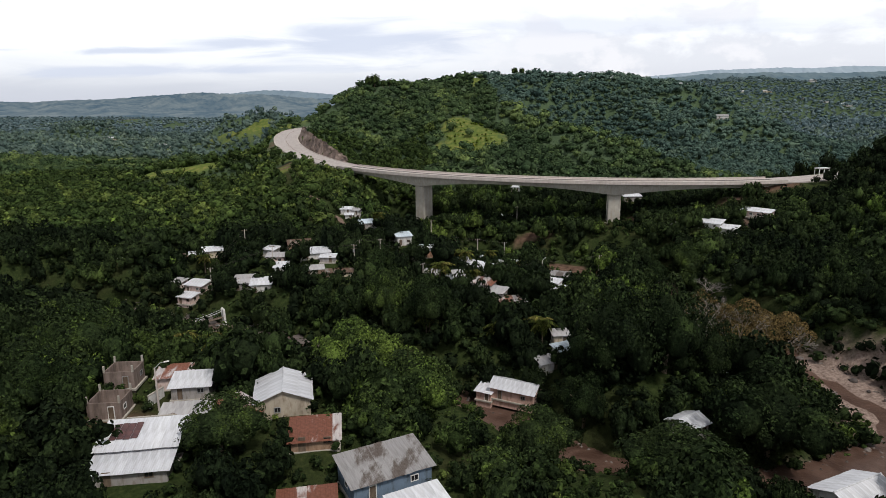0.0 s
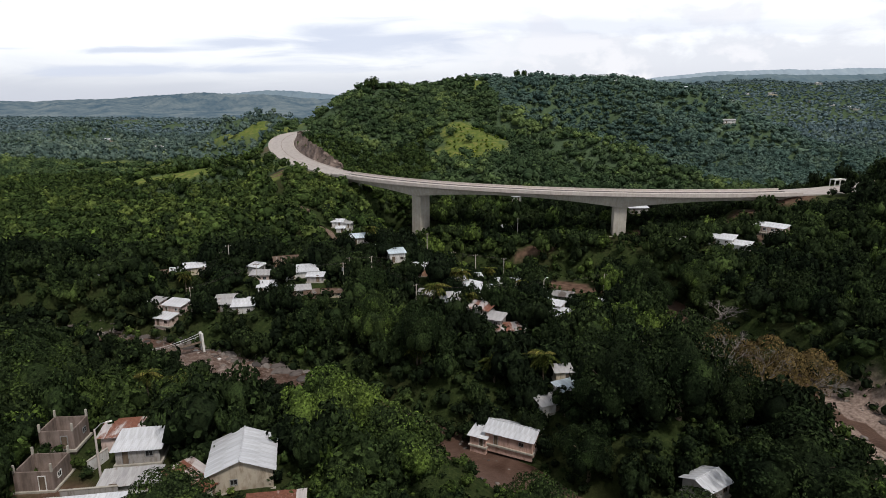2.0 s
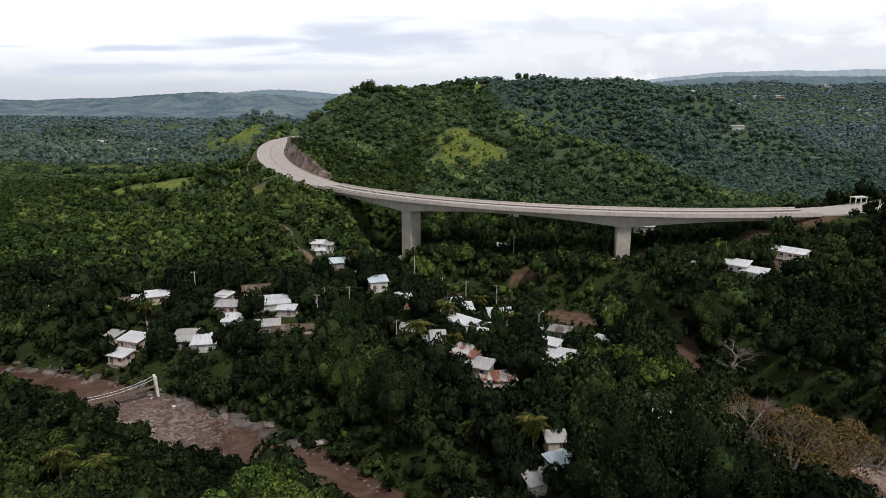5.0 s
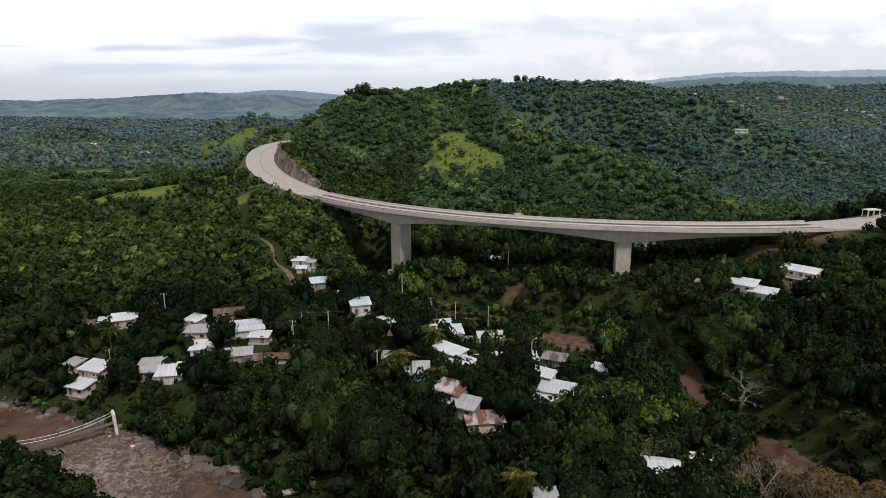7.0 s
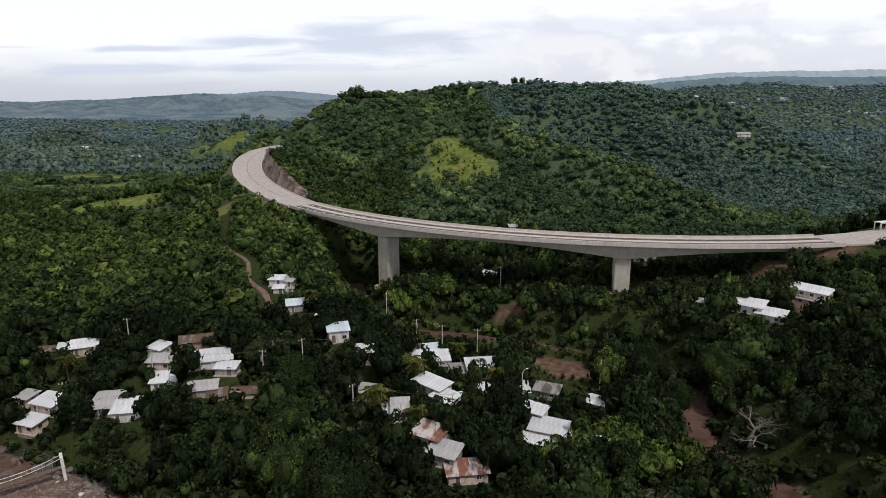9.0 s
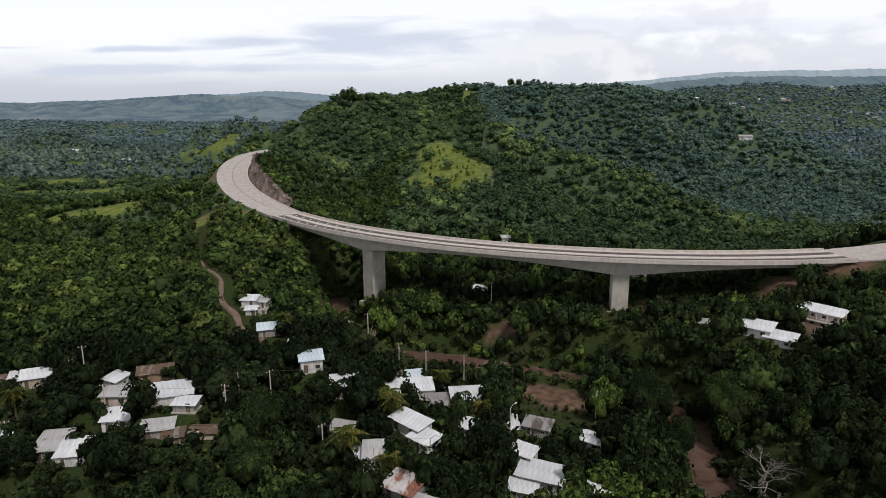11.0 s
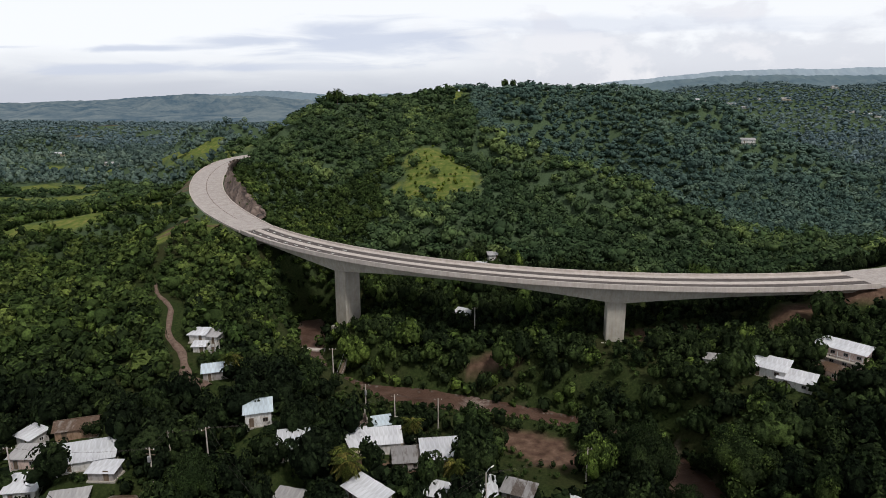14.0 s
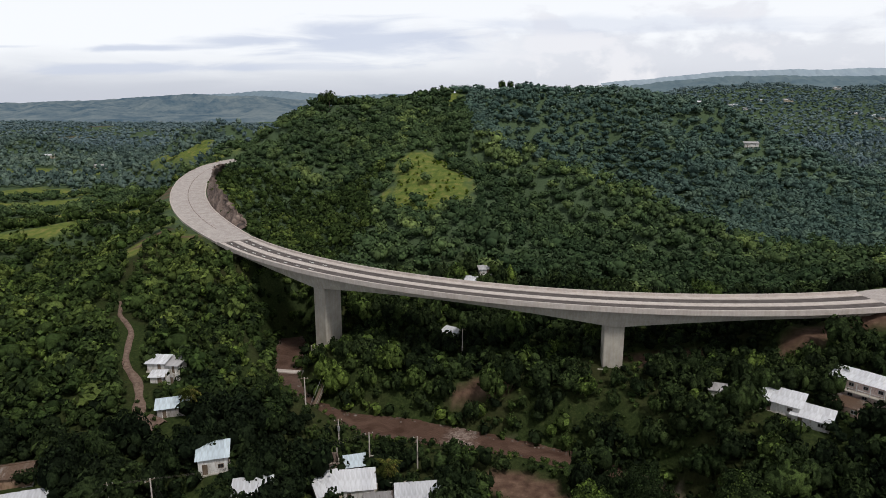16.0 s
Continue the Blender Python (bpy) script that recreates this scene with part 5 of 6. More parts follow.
    a = np.degrees(np.arctan2(x - ARC_C[0], ARC_C[1] - y))
    under = (np.abs(r - ARC_R) < 9.5) & (a > ARC_L - 1) & (a < ARC_E + 1)
    ok &= ~(under & (np.minimum(np.abs(a - PIER_A[0]), np.abs(a - PIER_A[1])) < 2.6))
    low |= under
    ok &= ~(under & ((a > 7) | (a < -44)))
    # in front of the piers only shrubs stand
    for pa in PIER_A:
        px_, py_ = on_arc(pa)
        low |= (np.abs(x - px_) < 7) & (y < py_) & (y > py_ - 16)
        ok &= ~((np.abs(x - px_) < 5) & (y < py_) & (y > py_ - 8))
    low |= (r > ARC_R) & (r < ARC_R + 4) & (a > -26) & (a < -1)
    return ok, low


def scatter(x0, x1, y0, y1, step):
    gx, gy = np.meshgrid(np.arange(x0, x1, step), np.arange(y0, y1, step * 0.87))
    gx = gx + (np.arange(gx.shape[0])[:, None] % 2) * step / 2
    x = (gx + RAND.uniform(-0.36, 0.36, gx.shape) * step).ravel()
    y = (gy + RAND.uniform(-0.36, 0.36, gy.shape) * step).ravel()
    return x, y


def in_wedge(x, y, margin=18.0):
    """The part of the plan that lies ahead, with a margin round it."""
    return (x > -0.86 * (y + 6) - margin - 6) & (x < 0.64 * (y + 6) + margin + 8) & (y > -12)


def scrubby(x, y):
    """The slope with low dense scrub in place of tall trees."""
    return (x < -46 + 6 * np.sin(y * 0.06)) & (y > 196) & (y < 420) & (x > -330)


def tones(x, y):
    """Kind of foliage and painted light, tree by tree: 0 dark to 1 light."""
    t = 0.40 + 0.22 * waves(x, y, 60, 41) + RAND.normal(0, 0.22, x.shape)
    t = t + 0.05 * np.exp(-(((x - 20) / 40) ** 2 + ((y - 350) / 40) ** 2)) + 0.06 * np.exp(-(((x + 120) / 70) ** 2 + ((y - 260) / 60) ** 2))
    # the x > 30 term paints the right bank's shade into the leaves
    t = t - 0.08 * np.clip((100 - y) / 20, 0, 1) - 0.12 * np.exp(-(((y - 150) / 45) ** 2)) - 0.08 * np.clip((x - 30) / 40, 0, 1) * (y < 300) - 0.14 * np.clip((-20 - x) / 20, 0, 1) * np.exp(-(((y - 180) / 40) ** 2))
    t = t - 0.5 * np.exp(-(((x + 550) / 100) ** 2 + ((y - 815) / 60) ** 2)) - 0.4 * np.exp(-(((x + 322) / 45) ** 2 + ((y - 822) / 50) ** 2))
    t = t + 0.30 * waves(x, y, 260, 43) * np.clip((y - 480) / 200, 0, 1)
    t = t - 0.16 * np.exp(-(((x + 30) / 40) ** 2 + ((y - 155) / 40) ** 2))
    t = t + 0.12 * np.clip((y - 205) / 25, 0, 1) * (y < 300) * np.where(x > 0, -0.6, 1.0)
    below = behind_spur(x) - y                                                     # sunlit crest and shaded foot of the spur, painted into the leaf tone
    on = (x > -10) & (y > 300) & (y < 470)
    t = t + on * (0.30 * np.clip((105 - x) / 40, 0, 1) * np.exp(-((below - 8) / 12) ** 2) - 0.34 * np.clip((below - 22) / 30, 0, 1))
    return np.clip(t, 0.02, 0.98)


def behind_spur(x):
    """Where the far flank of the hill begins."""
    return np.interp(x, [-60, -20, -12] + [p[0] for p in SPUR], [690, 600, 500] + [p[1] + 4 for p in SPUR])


def forest(name, x, y, radius, tall, models, material, label, category):
    """One mesh of many crowns: models are crowns to choose from."""
    z = ground(x, y)
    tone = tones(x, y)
    pick = RAND.randint(0, len(models), len(x))
    vs, fs, ts, n = [], [], [], 0
    turn = RAND.uniform(0, 6.283, len(x))
    for k, (v, f) in enumerate(models):
        i = np.where(pick == k)[0]
        if not len(i):
            continue
        c, s = np.cos(turn[i])[:, None], np.sin(turn[i])[:, None]
        rx = radius[i][:, None]
        p = np.stack([(v[None, :, 0] * c - v[None, :, 1] * s) * rx + x[i][:, None], (v[None, :, 0] * s + v[None, :, 1] * c) * rx + y[i][:, None],
                      v[None, :, 2] * tall[i][:, None] + (z[i] + 0.10 * tall[i])[:, None]], 2)
        vs.append(p.reshape(-1, 3))
        fs.append((f[None] + (np.arange(len(i)) * len(v))[:, None, None]).reshape(-1, 3) + n)
        ts.append(np.repeat(tone[i], len(v)))
        n += len(i) * len(v)
    me = array_mesh(name, np.concatenate(vs), np.concatenate(fs), material, {"tone": np.concatenate(ts)})
    return tagged(new(name, me), label, category, kind="stuff")


DRY_TREES = [(41, 117, 6.5), (48.5, 121, 6.5), (52.5, 172, 5.0), (35, 120, 5.0)]
# large single trees: x, y, crown radius, height, tone
HEROES = [(-27, 86, 7.0, 10.0, 0.92), (-17.5, 80, 6.6, 9.0, 0.66), (-37.8, 62.5, 5.4, 5.8, 0.50), (-45.5, 84, 4.4, 7.0, 0.50), (-1.0, 75, 5.4, 6.8, 0.52), (18.5, 77, 8.6, 6.6, 0.42),
          (37.7, 95, 10.4, 13.0, 0.20), (14.5, 108, 9.5, 15.0, 0.20), (24, 108, 8.0, 14.5, 0.18), (9, 101, 5.0, 8, 0.2), (-74, 92, 8.6, 11.0, 0.50), (-66, 60, 5.6, 7.5, 0.50), (-69, 73, 6.2, 8.5, 0.45), (-21, 68, 3.0, 5.0, 0.60),
          (-6, 60, 3.4, 4.0, 0.62), (1.0, 113, 3.0, 4.6, 0.2), (6.5, 114.2, 2.8, 4.6, 0.2), (-34, 143, 5.6, 11.0, 0.62), (-21, 132, 6.2, 10.5, 0.35), (27, 192, 3.9, 8.0, 0.95), (54, 194, 7.0, 10.5, 0.50), (-40, 172, 4.8, 8.0, 0.45), (-38, 160, 5.0, 8.0, 0.5),
          (33, 109, 5.5, 10, 0.2), (37.5, 196, 5.4, 10.0, 0.30), (36, 187, 5.0, 9.5, 0.25), (37.5, 205, 5.2, 9.0, 0.30), (38.0, 178, 4.5, 7.5, 0.28)]


def sprays(v, tone):
    """Tone in waves within one crown, standing in for the shading of leaf clumps."""
    p = np.asarray(v, float) * 7.0
    n = np.sin(p[:, 0] + 1.7 * np.sin(p[:, 2])) + np.sin(p[:, 1] * 1.2 + 1.3 * np.sin(p[:, 0])) + np.sin(p[:, 2] * 1.4 + p[:, 1])
    return np.clip(tone + 0.11 * n, 0.02, 1.0)


# near trees, each a thing with its trunk and crown
NEAR_MODELS, HERO_MODELS = [], []
for _k in range(12):
    _v, _f = crown(100 + _k, 860, 0.055, 1, 8, 0.8, 26)
    NEAR_MODELS.append(array_mesh("crown", _v, _f, LEAVES, {"tone": sprays(_v, 0.12 + 0.75 * _k / 11)}))
    _v, _f = crown(140 + _k, 3900, 0.028, 1, 13, 0.8, 70)
    HERO_MODELS.append(array_mesh("crown", _v, _f, LEAVES, {"tone": sprays(_v, 0.12 + 0.75 * _k / 11)}))
_bm = trunk_bm(0.9, 0.055, 5)
TRUNK = bpy.data.meshes.new("trunk")
_bm.to_mesh(TRUNK)
_bm.free()
TRUNK.materials.append(BARK.m)
TREE_LABELS = ("dark green broadleaf tree in the dense village grove", "leafy green broadleaf tree among the houses", "bright green broadleaf tree with a dense crown")


def tree(x, y, radius, tall, tone, lift=0.0):
    k = int(np.clip(round((tone - 0.12) / 0.75 * 11), 0, 11))
    t = tagged(new("tree"), TREE_LABELS[0 if k < 4 else 1 if k < 8 else 2], "tree", "village trees")
    t.matrix_basis = pose(x, y, at(x, y), 0, 0, RAND.uniform(0, 360))
    share("trunk", TRUNK, t, Matrix.Diagonal((tall * 0.8, tall * 0.8, tall * (0.75 + lift), 1)))
    share("crown", (HERO_MODELS if radius > 4.4 else NEAR_MODELS)[k], t, Matrix.Translation((0, 0, tall * (0.12 + lift))) @ Matrix.Diagonal((radius, radius, tall, 1)))
    return t


for _h in HEROES:
    tree(*_h)
_x, _y = scatter(-330, 300, -10, 300, 5.4)
_in = in_wedge(_x, _y) & ~scrubby(_x, _y)
for _h in HEROES:
    _in &= np.hypot(_x - _h[0], _y - _h[1]) > _h[2] * 0.85
for _h in DRY_TREES:
    _in &= np.hypot(_x - _h[0], _y - _h[1]) > _h[2] * 0.9
_x, _y = _x[_in], _y[_in]
_ok, _low = clear_of(_x, _y)
_x, _y, _low = _x[_ok], _y[_ok], _low[_ok]
_rad = np.clip(RAND.lognormal(1.10, 0.27, len(_x)), 1.7, 5.2) * np.where(_low, 0.62, 1.0)
_tall = (_rad * 0.9 + 2.4) * RAND.uniform(0.95, 1.4, len(_x)) * np.where(_low, 0.7, 1.0)
_from = np.hypot(_x - 2, _y - 60)
_things = (_y < 118) & (np.abs(_x) < 70) & ~_low
_order = np.argsort(_y)
_take = _order[_things[_order]][:200]
_mask = np.zeros(len(_x), bool)
_mask[_take] = True
_tone = tones(_x, _y)
for _i in _take:
    tree(_x[_i], _y[_i], min(_rad[_i] * 1.05, 4.39), _tall[_i], _tone[_i])
_rest = ~_mask
_a = _rest & (_from < 150)
_b = _rest & (_from >= 150)
MID = [crown(200 + k, 240, 0.095, 1, 4, 0.8, 12) for k in range(6)]
FAR = [crown(300 + k, 130, 0.125, 1, 4, 0.75, 9) for k in range(6)]
forest("village_woods", _x[_a], _y[_a], _rad[_a], _tall[_a], MID, LEAVES, "dense green broadleaf trees round the village", "woods")
forest("valley_woods", _x[_b], _y[_b], _rad[_b], _tall[_b], FAR, LEAVES, "dense green woods on the valley slopes", "woods")
_x, _y = scatter(-330, -38, 190, 420, 4.3)
_in = in_wedge(_x, _y) & scrubby(_x, _y)
_ok, _low = clear_of(_x, _y)
_in &= _ok
_x, _y, _low = _x[_in], _y[_in], _low[_in]
_rad = np.clip(RAND.lognormal(0.98, 0.30, len(_x)), 1.4, 4.8) * np.where(_low, 0.6, 1.0)
SCRUB = [crown(330 + k, 44, 0.185, 1, 1, 0.75, 5) for k in range(6)]
forest("slope_scrub", _x, _y, _rad, (_rad * 0.8 + 0.9) * RAND.uniform(0.95, 1.4, len(_x)), SCRUB, SCRUB_LEAVES, "dense bright green scrub on the slope below the highway", "scrub")
_x, _y = scatter(-150, 120, 36, 300, 3.3)
_in = in_wedge(_x, _y)
_d, _, _s = nearest(RIVER, _x, _y)
_in &= _d > river_half(_s) + 0.6
for _h in HOUSES:
    _in &= np.hypot(_x - _h[0], _y - _h[1]) > max(_h[3], _h[4]) * 0.5 + 0.5
_in &= (nearest(TRACK, _x, _y)[0] > 3.0) & (nearest(ROAD_R, _x, _y)[0] > ROAD_W / 2 + 2) & (nearest(ROAD, _x, _y)[0] > ROAD_W / 2 + 2) & (covers(_x, _y)[1] < 0.4)
for _pa in PIER_A:
    _in &= np.hypot(_x - on_arc(_pa)[0], _y - on_arc(_pa)[1]) > 5.0
_in &= RAND.rand(len(_x)) < 0.96
for _h in CLEARINGS[:3]:
    _in &= soft_spot(_x, _y, *_h) < 0.5
_in &= ~((_y > 236) & (ground(_x, _y) > 19))
_x, _y = _x[_in], _y[_in]
_rad = RAND.uniform(1.5, 3.2, len(_x))
_d, _, _s = nearest(RIVER, _x, _y)
for _pa in PIER_A:
    _rad = np.where((np.abs(_x - on_arc(_pa)[0]) < 7) & (_y < on_arc(_pa)[1]) & (_y > on_arc(_pa)[1] - 20), _rad * 0.5, _rad)
_rad = np.where((_s < 0.30) & (_d < river_half(_s) + 13) & (_y < np.interp(_x, [-60, -27, 4, 32, 46], [250, 233, 230, 221, 200])), _rad * 0.36, _rad)
_rad = np.where((_x > -16) & (_x < 12) & (_y > 46) & (_y < 108), _rad * 0.5, _rad)
SHRUB = [crown(350 + k, 17, 0.24, 1, 0, 0.8) for k in range(5)]
_rad = np.where(yard_front(_x, _y, 5.0), _rad * 0.5, _rad)
for _h in HOUSES:
    if _h[1] < 90:
        _rad = np.where((np.abs(_x - _h[0] - 2.0) < 4.5) & (_y < _h[1]) & (_y > _h[1] - 9), np.minimum(_rad, 1.1), _rad)
_near = _y < 122
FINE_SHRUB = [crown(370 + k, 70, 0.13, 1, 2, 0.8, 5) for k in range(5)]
forest("undergrowth", _x[_near], _y[_near], _rad[_near], _rad[_near] * RAND.uniform(0.9, 1.5, _near.sum()), FINE_SHRUB, LEAVES, "leafy green shrubs between the first houses", "shrubs")
_x, _y, _rad = _x[~_near], _y[~_near], _rad[~_near]
forest("undergrowth", _x, _y, _rad, _rad * RAND.uniform(0.9, 1.6, len(_x)), SHRUB, LEAVES, "low green shrubs between trees and houses", "shrubs")
_x, _y = scatter(-62, 96, 46, 268, 2.1)
_d, _, _s = nearest(RIVER, _x, _y)
_in = in_wedge(_x, _y, 4) & (nearest(ROAD_R, _x, _y)[0] > ROAD_W / 2 + 1.5) & (_d > river_half(_s) + 0.8)
_in &= ~((np.hypot(_x - ARC_C[0], _y - ARC_C[1]) < ARC_R + 8) & (_x > 84)) & (covers(_x, _y)[1] < 0.4) & (RAND.rand(len(_x)) < 0.55 + 0.5 * waves(_x, _y, 13, 83))
for _h in HOUSES:
    _in &= np.hypot(_x - _h[0], _y - _h[1]) > max(_h[3], _h[4]) * 0.5 + 0.4
for _pa in PIER_A:
    _in &= np.hypot(_x - on_arc(_pa)[0], _y - on_arc(_pa)[1]) > 4.6
_x, _y = _x[_in], _y[_in]
_rad = RAND.uniform(0.45, 1.15, len(_x))
forest("bank_growth", _x, _y, _rad, _rad * RAND.uniform(0.8, 1.6, len(_x)), [crown(360 + k, 14, 0.26, 1, 0, 0.8) for k in range(5)], SCRUB_LEAVES, "low green weeds and shrubs on the river bank", "shrubs")
_x, _y = scatter(-480, 330, 300, 520, 6.0)
_in = in_wedge(_x, _y)
_ok, _low = clear_of(_x, _y)
_in &= _ok
_x, _y = _x[_in], _y[_in]
_in = ~scrubby(_x, _y)
_x, _y = _x[_in], _y[_in]
_rad = np.clip(RAND.lognormal(1.30, 0.26, len(_x)), 2.2, 6.4)
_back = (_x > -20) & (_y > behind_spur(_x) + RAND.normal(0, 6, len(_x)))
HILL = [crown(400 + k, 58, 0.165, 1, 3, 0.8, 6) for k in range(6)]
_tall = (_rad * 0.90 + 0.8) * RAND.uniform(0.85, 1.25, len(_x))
forest("flank_woods", _x[_back], _y[_back], _rad[_back], _tall[_back], HILL, HAZED_BACK_WOODS, "woods on the far flank of the hill, haze blue painted in", "woods")
_x, _y, _rad, _tall = _x[~_back], _y[~_back], _rad[~_back], _tall[~_back]
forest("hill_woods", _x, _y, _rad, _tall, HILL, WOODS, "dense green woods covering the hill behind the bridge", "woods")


_x, _y = scatter(-200, 330, 520, 690, 6.5)
_ok, _low = clear_of(_x, _y)
_in = in_wedge(_x, _y) & _ok
_x, _y = _x[_in], _y[_in]
_rad = np.clip(RAND.lognormal(1.35, 0.26, len(_x)), 2.2, 6.6)
CREST = [crown(450 + k, 26, 0.22, 1, 2, 0.8, 4) for k in range(6)]
_tall = (_rad * 0.85 + 0.8) * RAND.uniform(0.85, 1.25, len(_x))
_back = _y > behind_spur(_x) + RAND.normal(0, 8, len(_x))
forest("crest_woods", _x[_back], _y[_back], _rad[_back], _tall[_back], CREST, HAZED_BACK_WOODS, "dense woods on the crest of the hill, haze blue painted in", "woods")
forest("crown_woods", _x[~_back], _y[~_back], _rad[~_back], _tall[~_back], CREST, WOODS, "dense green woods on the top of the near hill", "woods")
_x, _y = scatter(-800, 620, 520, 980, 7.8)
_in = in_wedge(_x, _y)
_ok, _low = clear_of(_x, _y)
_in &= _ok
_x, _y = _x[_in], _y[_in]
_rad = np.clip(RAND.lognormal(1.50, 0.27, len(_x)), 2.6, 7.5)
_in = ~((_x > -200) & (_x < 330) & (_y < 690)) & ~((_x > -0.24 * _y) & (_x < 0.19 * _y) & (_y > 690))
_x, _y, _rad = _x[_in], _y[_in], _rad[_in] * 0.85
BACK = [crown(510 + k, 10, 0.30, 1, 1, 0.8, 2) for k in range(6)]
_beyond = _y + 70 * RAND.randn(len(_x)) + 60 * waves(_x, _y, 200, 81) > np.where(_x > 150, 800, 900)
forest("farther_woods", _x[_beyond], _y[_beyond], _rad[_beyond], _rad[_beyond] * RAND.uniform(1.0, 1.5, _beyond.sum()), BACK, HAZED_FAR_WOODS, "hazy green woods towards the far hills", "woods")
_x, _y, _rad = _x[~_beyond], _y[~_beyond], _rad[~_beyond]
forest("back_woods", _x, _y, _rad, _rad * RAND.uniform(1.0, 1.5, len(_x)), BACK, HAZED_PLAIN_WOODS, "green woods on the far side of the hill", "woods")
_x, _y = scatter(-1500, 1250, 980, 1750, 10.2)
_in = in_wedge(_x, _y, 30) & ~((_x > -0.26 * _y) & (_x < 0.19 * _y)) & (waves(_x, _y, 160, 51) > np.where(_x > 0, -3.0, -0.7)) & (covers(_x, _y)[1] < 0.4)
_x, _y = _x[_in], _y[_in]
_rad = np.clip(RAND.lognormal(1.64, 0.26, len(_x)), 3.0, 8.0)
forest("distant_woods", _x, _y, _rad, _rad * RAND.uniform(0.45, 0.85, len(_x)), [crown(600 + k, 6, 0.40, 1, 0, 0.8, 2) for k in range(6)], HAZED_FAR_WOODS, "woods in the distance, haze blue painted in", "woods")

# bushes on the grass of the hill, and tall trees along its crest
_x, _y = scatter(-55, 5, 335, 440, 3.2)
_f = covers(_x, _y)[0]
_in = (_f > 0.3) & (RAND.rand(len(_x)) < 0.16 + 0.5 * (waves(_x, _y, 26, 61) > 0.15))
_x, _y = _x[_in], _y[_in]
_rad = RAND.uniform(0.5, 1.5, len(_x))
forest("hill_bushes", _x, _y, _rad, _rad * RAND.uniform(0.7, 1.3, len(_x)), SHRUB, GRASS, "yellow green bushes on the grassy hillside", "shrubs")
for _x, _y, _r, _t in ((-118, 540, 3.4, 8.5), (-112.5, 541, 3.8, 9.5), (-106, 544, 2.4, 6.0), (-101, 547, 2.6, 5.5), (8, 632, 3.4, 7.0), (15, 634, 3.0, 6.5)):
    tree(_x, _y, _r, _t, 0.5, 0.4)

# ---- far ridges behind the plain ----
def far_ridge(name, line, foot, seed, material, label):
    """A long rugged ridge: crest along a bent line, its slopes falling to foot."""
    c = smooth_line(line, 160)
    r = np.random.RandomState(seed)
    rows, n = [], 15
    for j in range(n):
        drop = j / (n - 2)
        out = -760 * drop ** 1.3
        z = c[:, 2] + (foot - c[:, 2]) * min(drop, 1) ** 0.9 - (40 if j == n - 1 else 0)
        spur = 1 - np.abs(waves(c[:, 0] + 0.25 * out, 0.35 * out + 0 * c[:, 0], 330, seed)) - 0.5
        bump = 34 * spur * 4 * min(drop, 1) * max(1 - drop, 0) + r.randn(len(c)) * (1.2 if j == 0 else 2.4) * max(1 - drop, 0) + 4 * waves(c[:, 0], c[:, 1], 300, seed + 1) * max(1 - drop, 0)
        rows.append(np.c_[c[:, 0], c[:, 1] + out + 12 * r.randn(len(c)) * (j > 0), z + bump])
    v = np.concatenate(rows)
    q = (np.arange(n - 1)[:, None] * 160 + np.arange(159)[None, :]).ravel()
    t = np.concatenate([np.stack([q, q + 160, q + 161], 1), np.stack([q, q + 161, q + 1], 1)])
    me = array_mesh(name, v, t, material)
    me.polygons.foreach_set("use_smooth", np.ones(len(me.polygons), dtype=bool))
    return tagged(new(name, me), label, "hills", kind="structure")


# haze is painted on: bluish base colours plus a faint emission
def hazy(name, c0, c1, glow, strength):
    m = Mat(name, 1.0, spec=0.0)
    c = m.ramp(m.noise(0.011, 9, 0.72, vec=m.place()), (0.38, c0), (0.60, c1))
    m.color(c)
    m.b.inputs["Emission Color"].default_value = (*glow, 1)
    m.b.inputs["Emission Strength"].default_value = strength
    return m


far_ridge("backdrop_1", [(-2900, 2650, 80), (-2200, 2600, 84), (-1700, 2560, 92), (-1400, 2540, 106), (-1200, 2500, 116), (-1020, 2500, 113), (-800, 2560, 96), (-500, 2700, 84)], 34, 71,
          hazy("haze_green_hills", (0.018, 0.036, 0.044), (0.115, 0.130, 0.118), (0.25, 0.36, 0.50), 0.24), "hills beyond the plain, painted in blue green haze")
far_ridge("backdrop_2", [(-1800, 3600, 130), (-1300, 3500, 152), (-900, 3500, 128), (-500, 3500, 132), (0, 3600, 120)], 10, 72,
          hazy("haze_blue_hills", (0.07, 0.10, 0.12), (0.10, 0.13, 0.14), (0.38, 0.48, 0.60), 0.28), "hills on the horizon, painted in pale blue haze")
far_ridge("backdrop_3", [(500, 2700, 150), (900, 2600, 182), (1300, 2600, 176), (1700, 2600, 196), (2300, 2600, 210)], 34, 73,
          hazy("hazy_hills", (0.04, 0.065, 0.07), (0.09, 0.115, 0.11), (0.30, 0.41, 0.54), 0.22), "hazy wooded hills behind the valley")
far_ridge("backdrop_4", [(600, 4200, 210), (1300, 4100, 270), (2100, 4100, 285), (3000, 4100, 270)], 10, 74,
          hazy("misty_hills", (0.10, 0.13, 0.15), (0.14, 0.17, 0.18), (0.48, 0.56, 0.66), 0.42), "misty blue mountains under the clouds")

# ---- dry and bare trees by the sand ----
def branches(bm, p, d, length, r, depth, rnd):
    q = p + d * length
    tube(bm, p, q, r, r * 0.62, 5 if depth > 1 else 3)
    if depth == 0:
        return
    for _ in range(3):
        e = (d + Vector((rnd.uniform(-1, 1), rnd.uniform(-1, 1), rnd.uniform(-0.35, 0.6))) * 0.85).normalized()
        branches(bm, q, e, length * rnd.uniform(0.62, 0.82), r * 0.58, depth - 1, rnd)


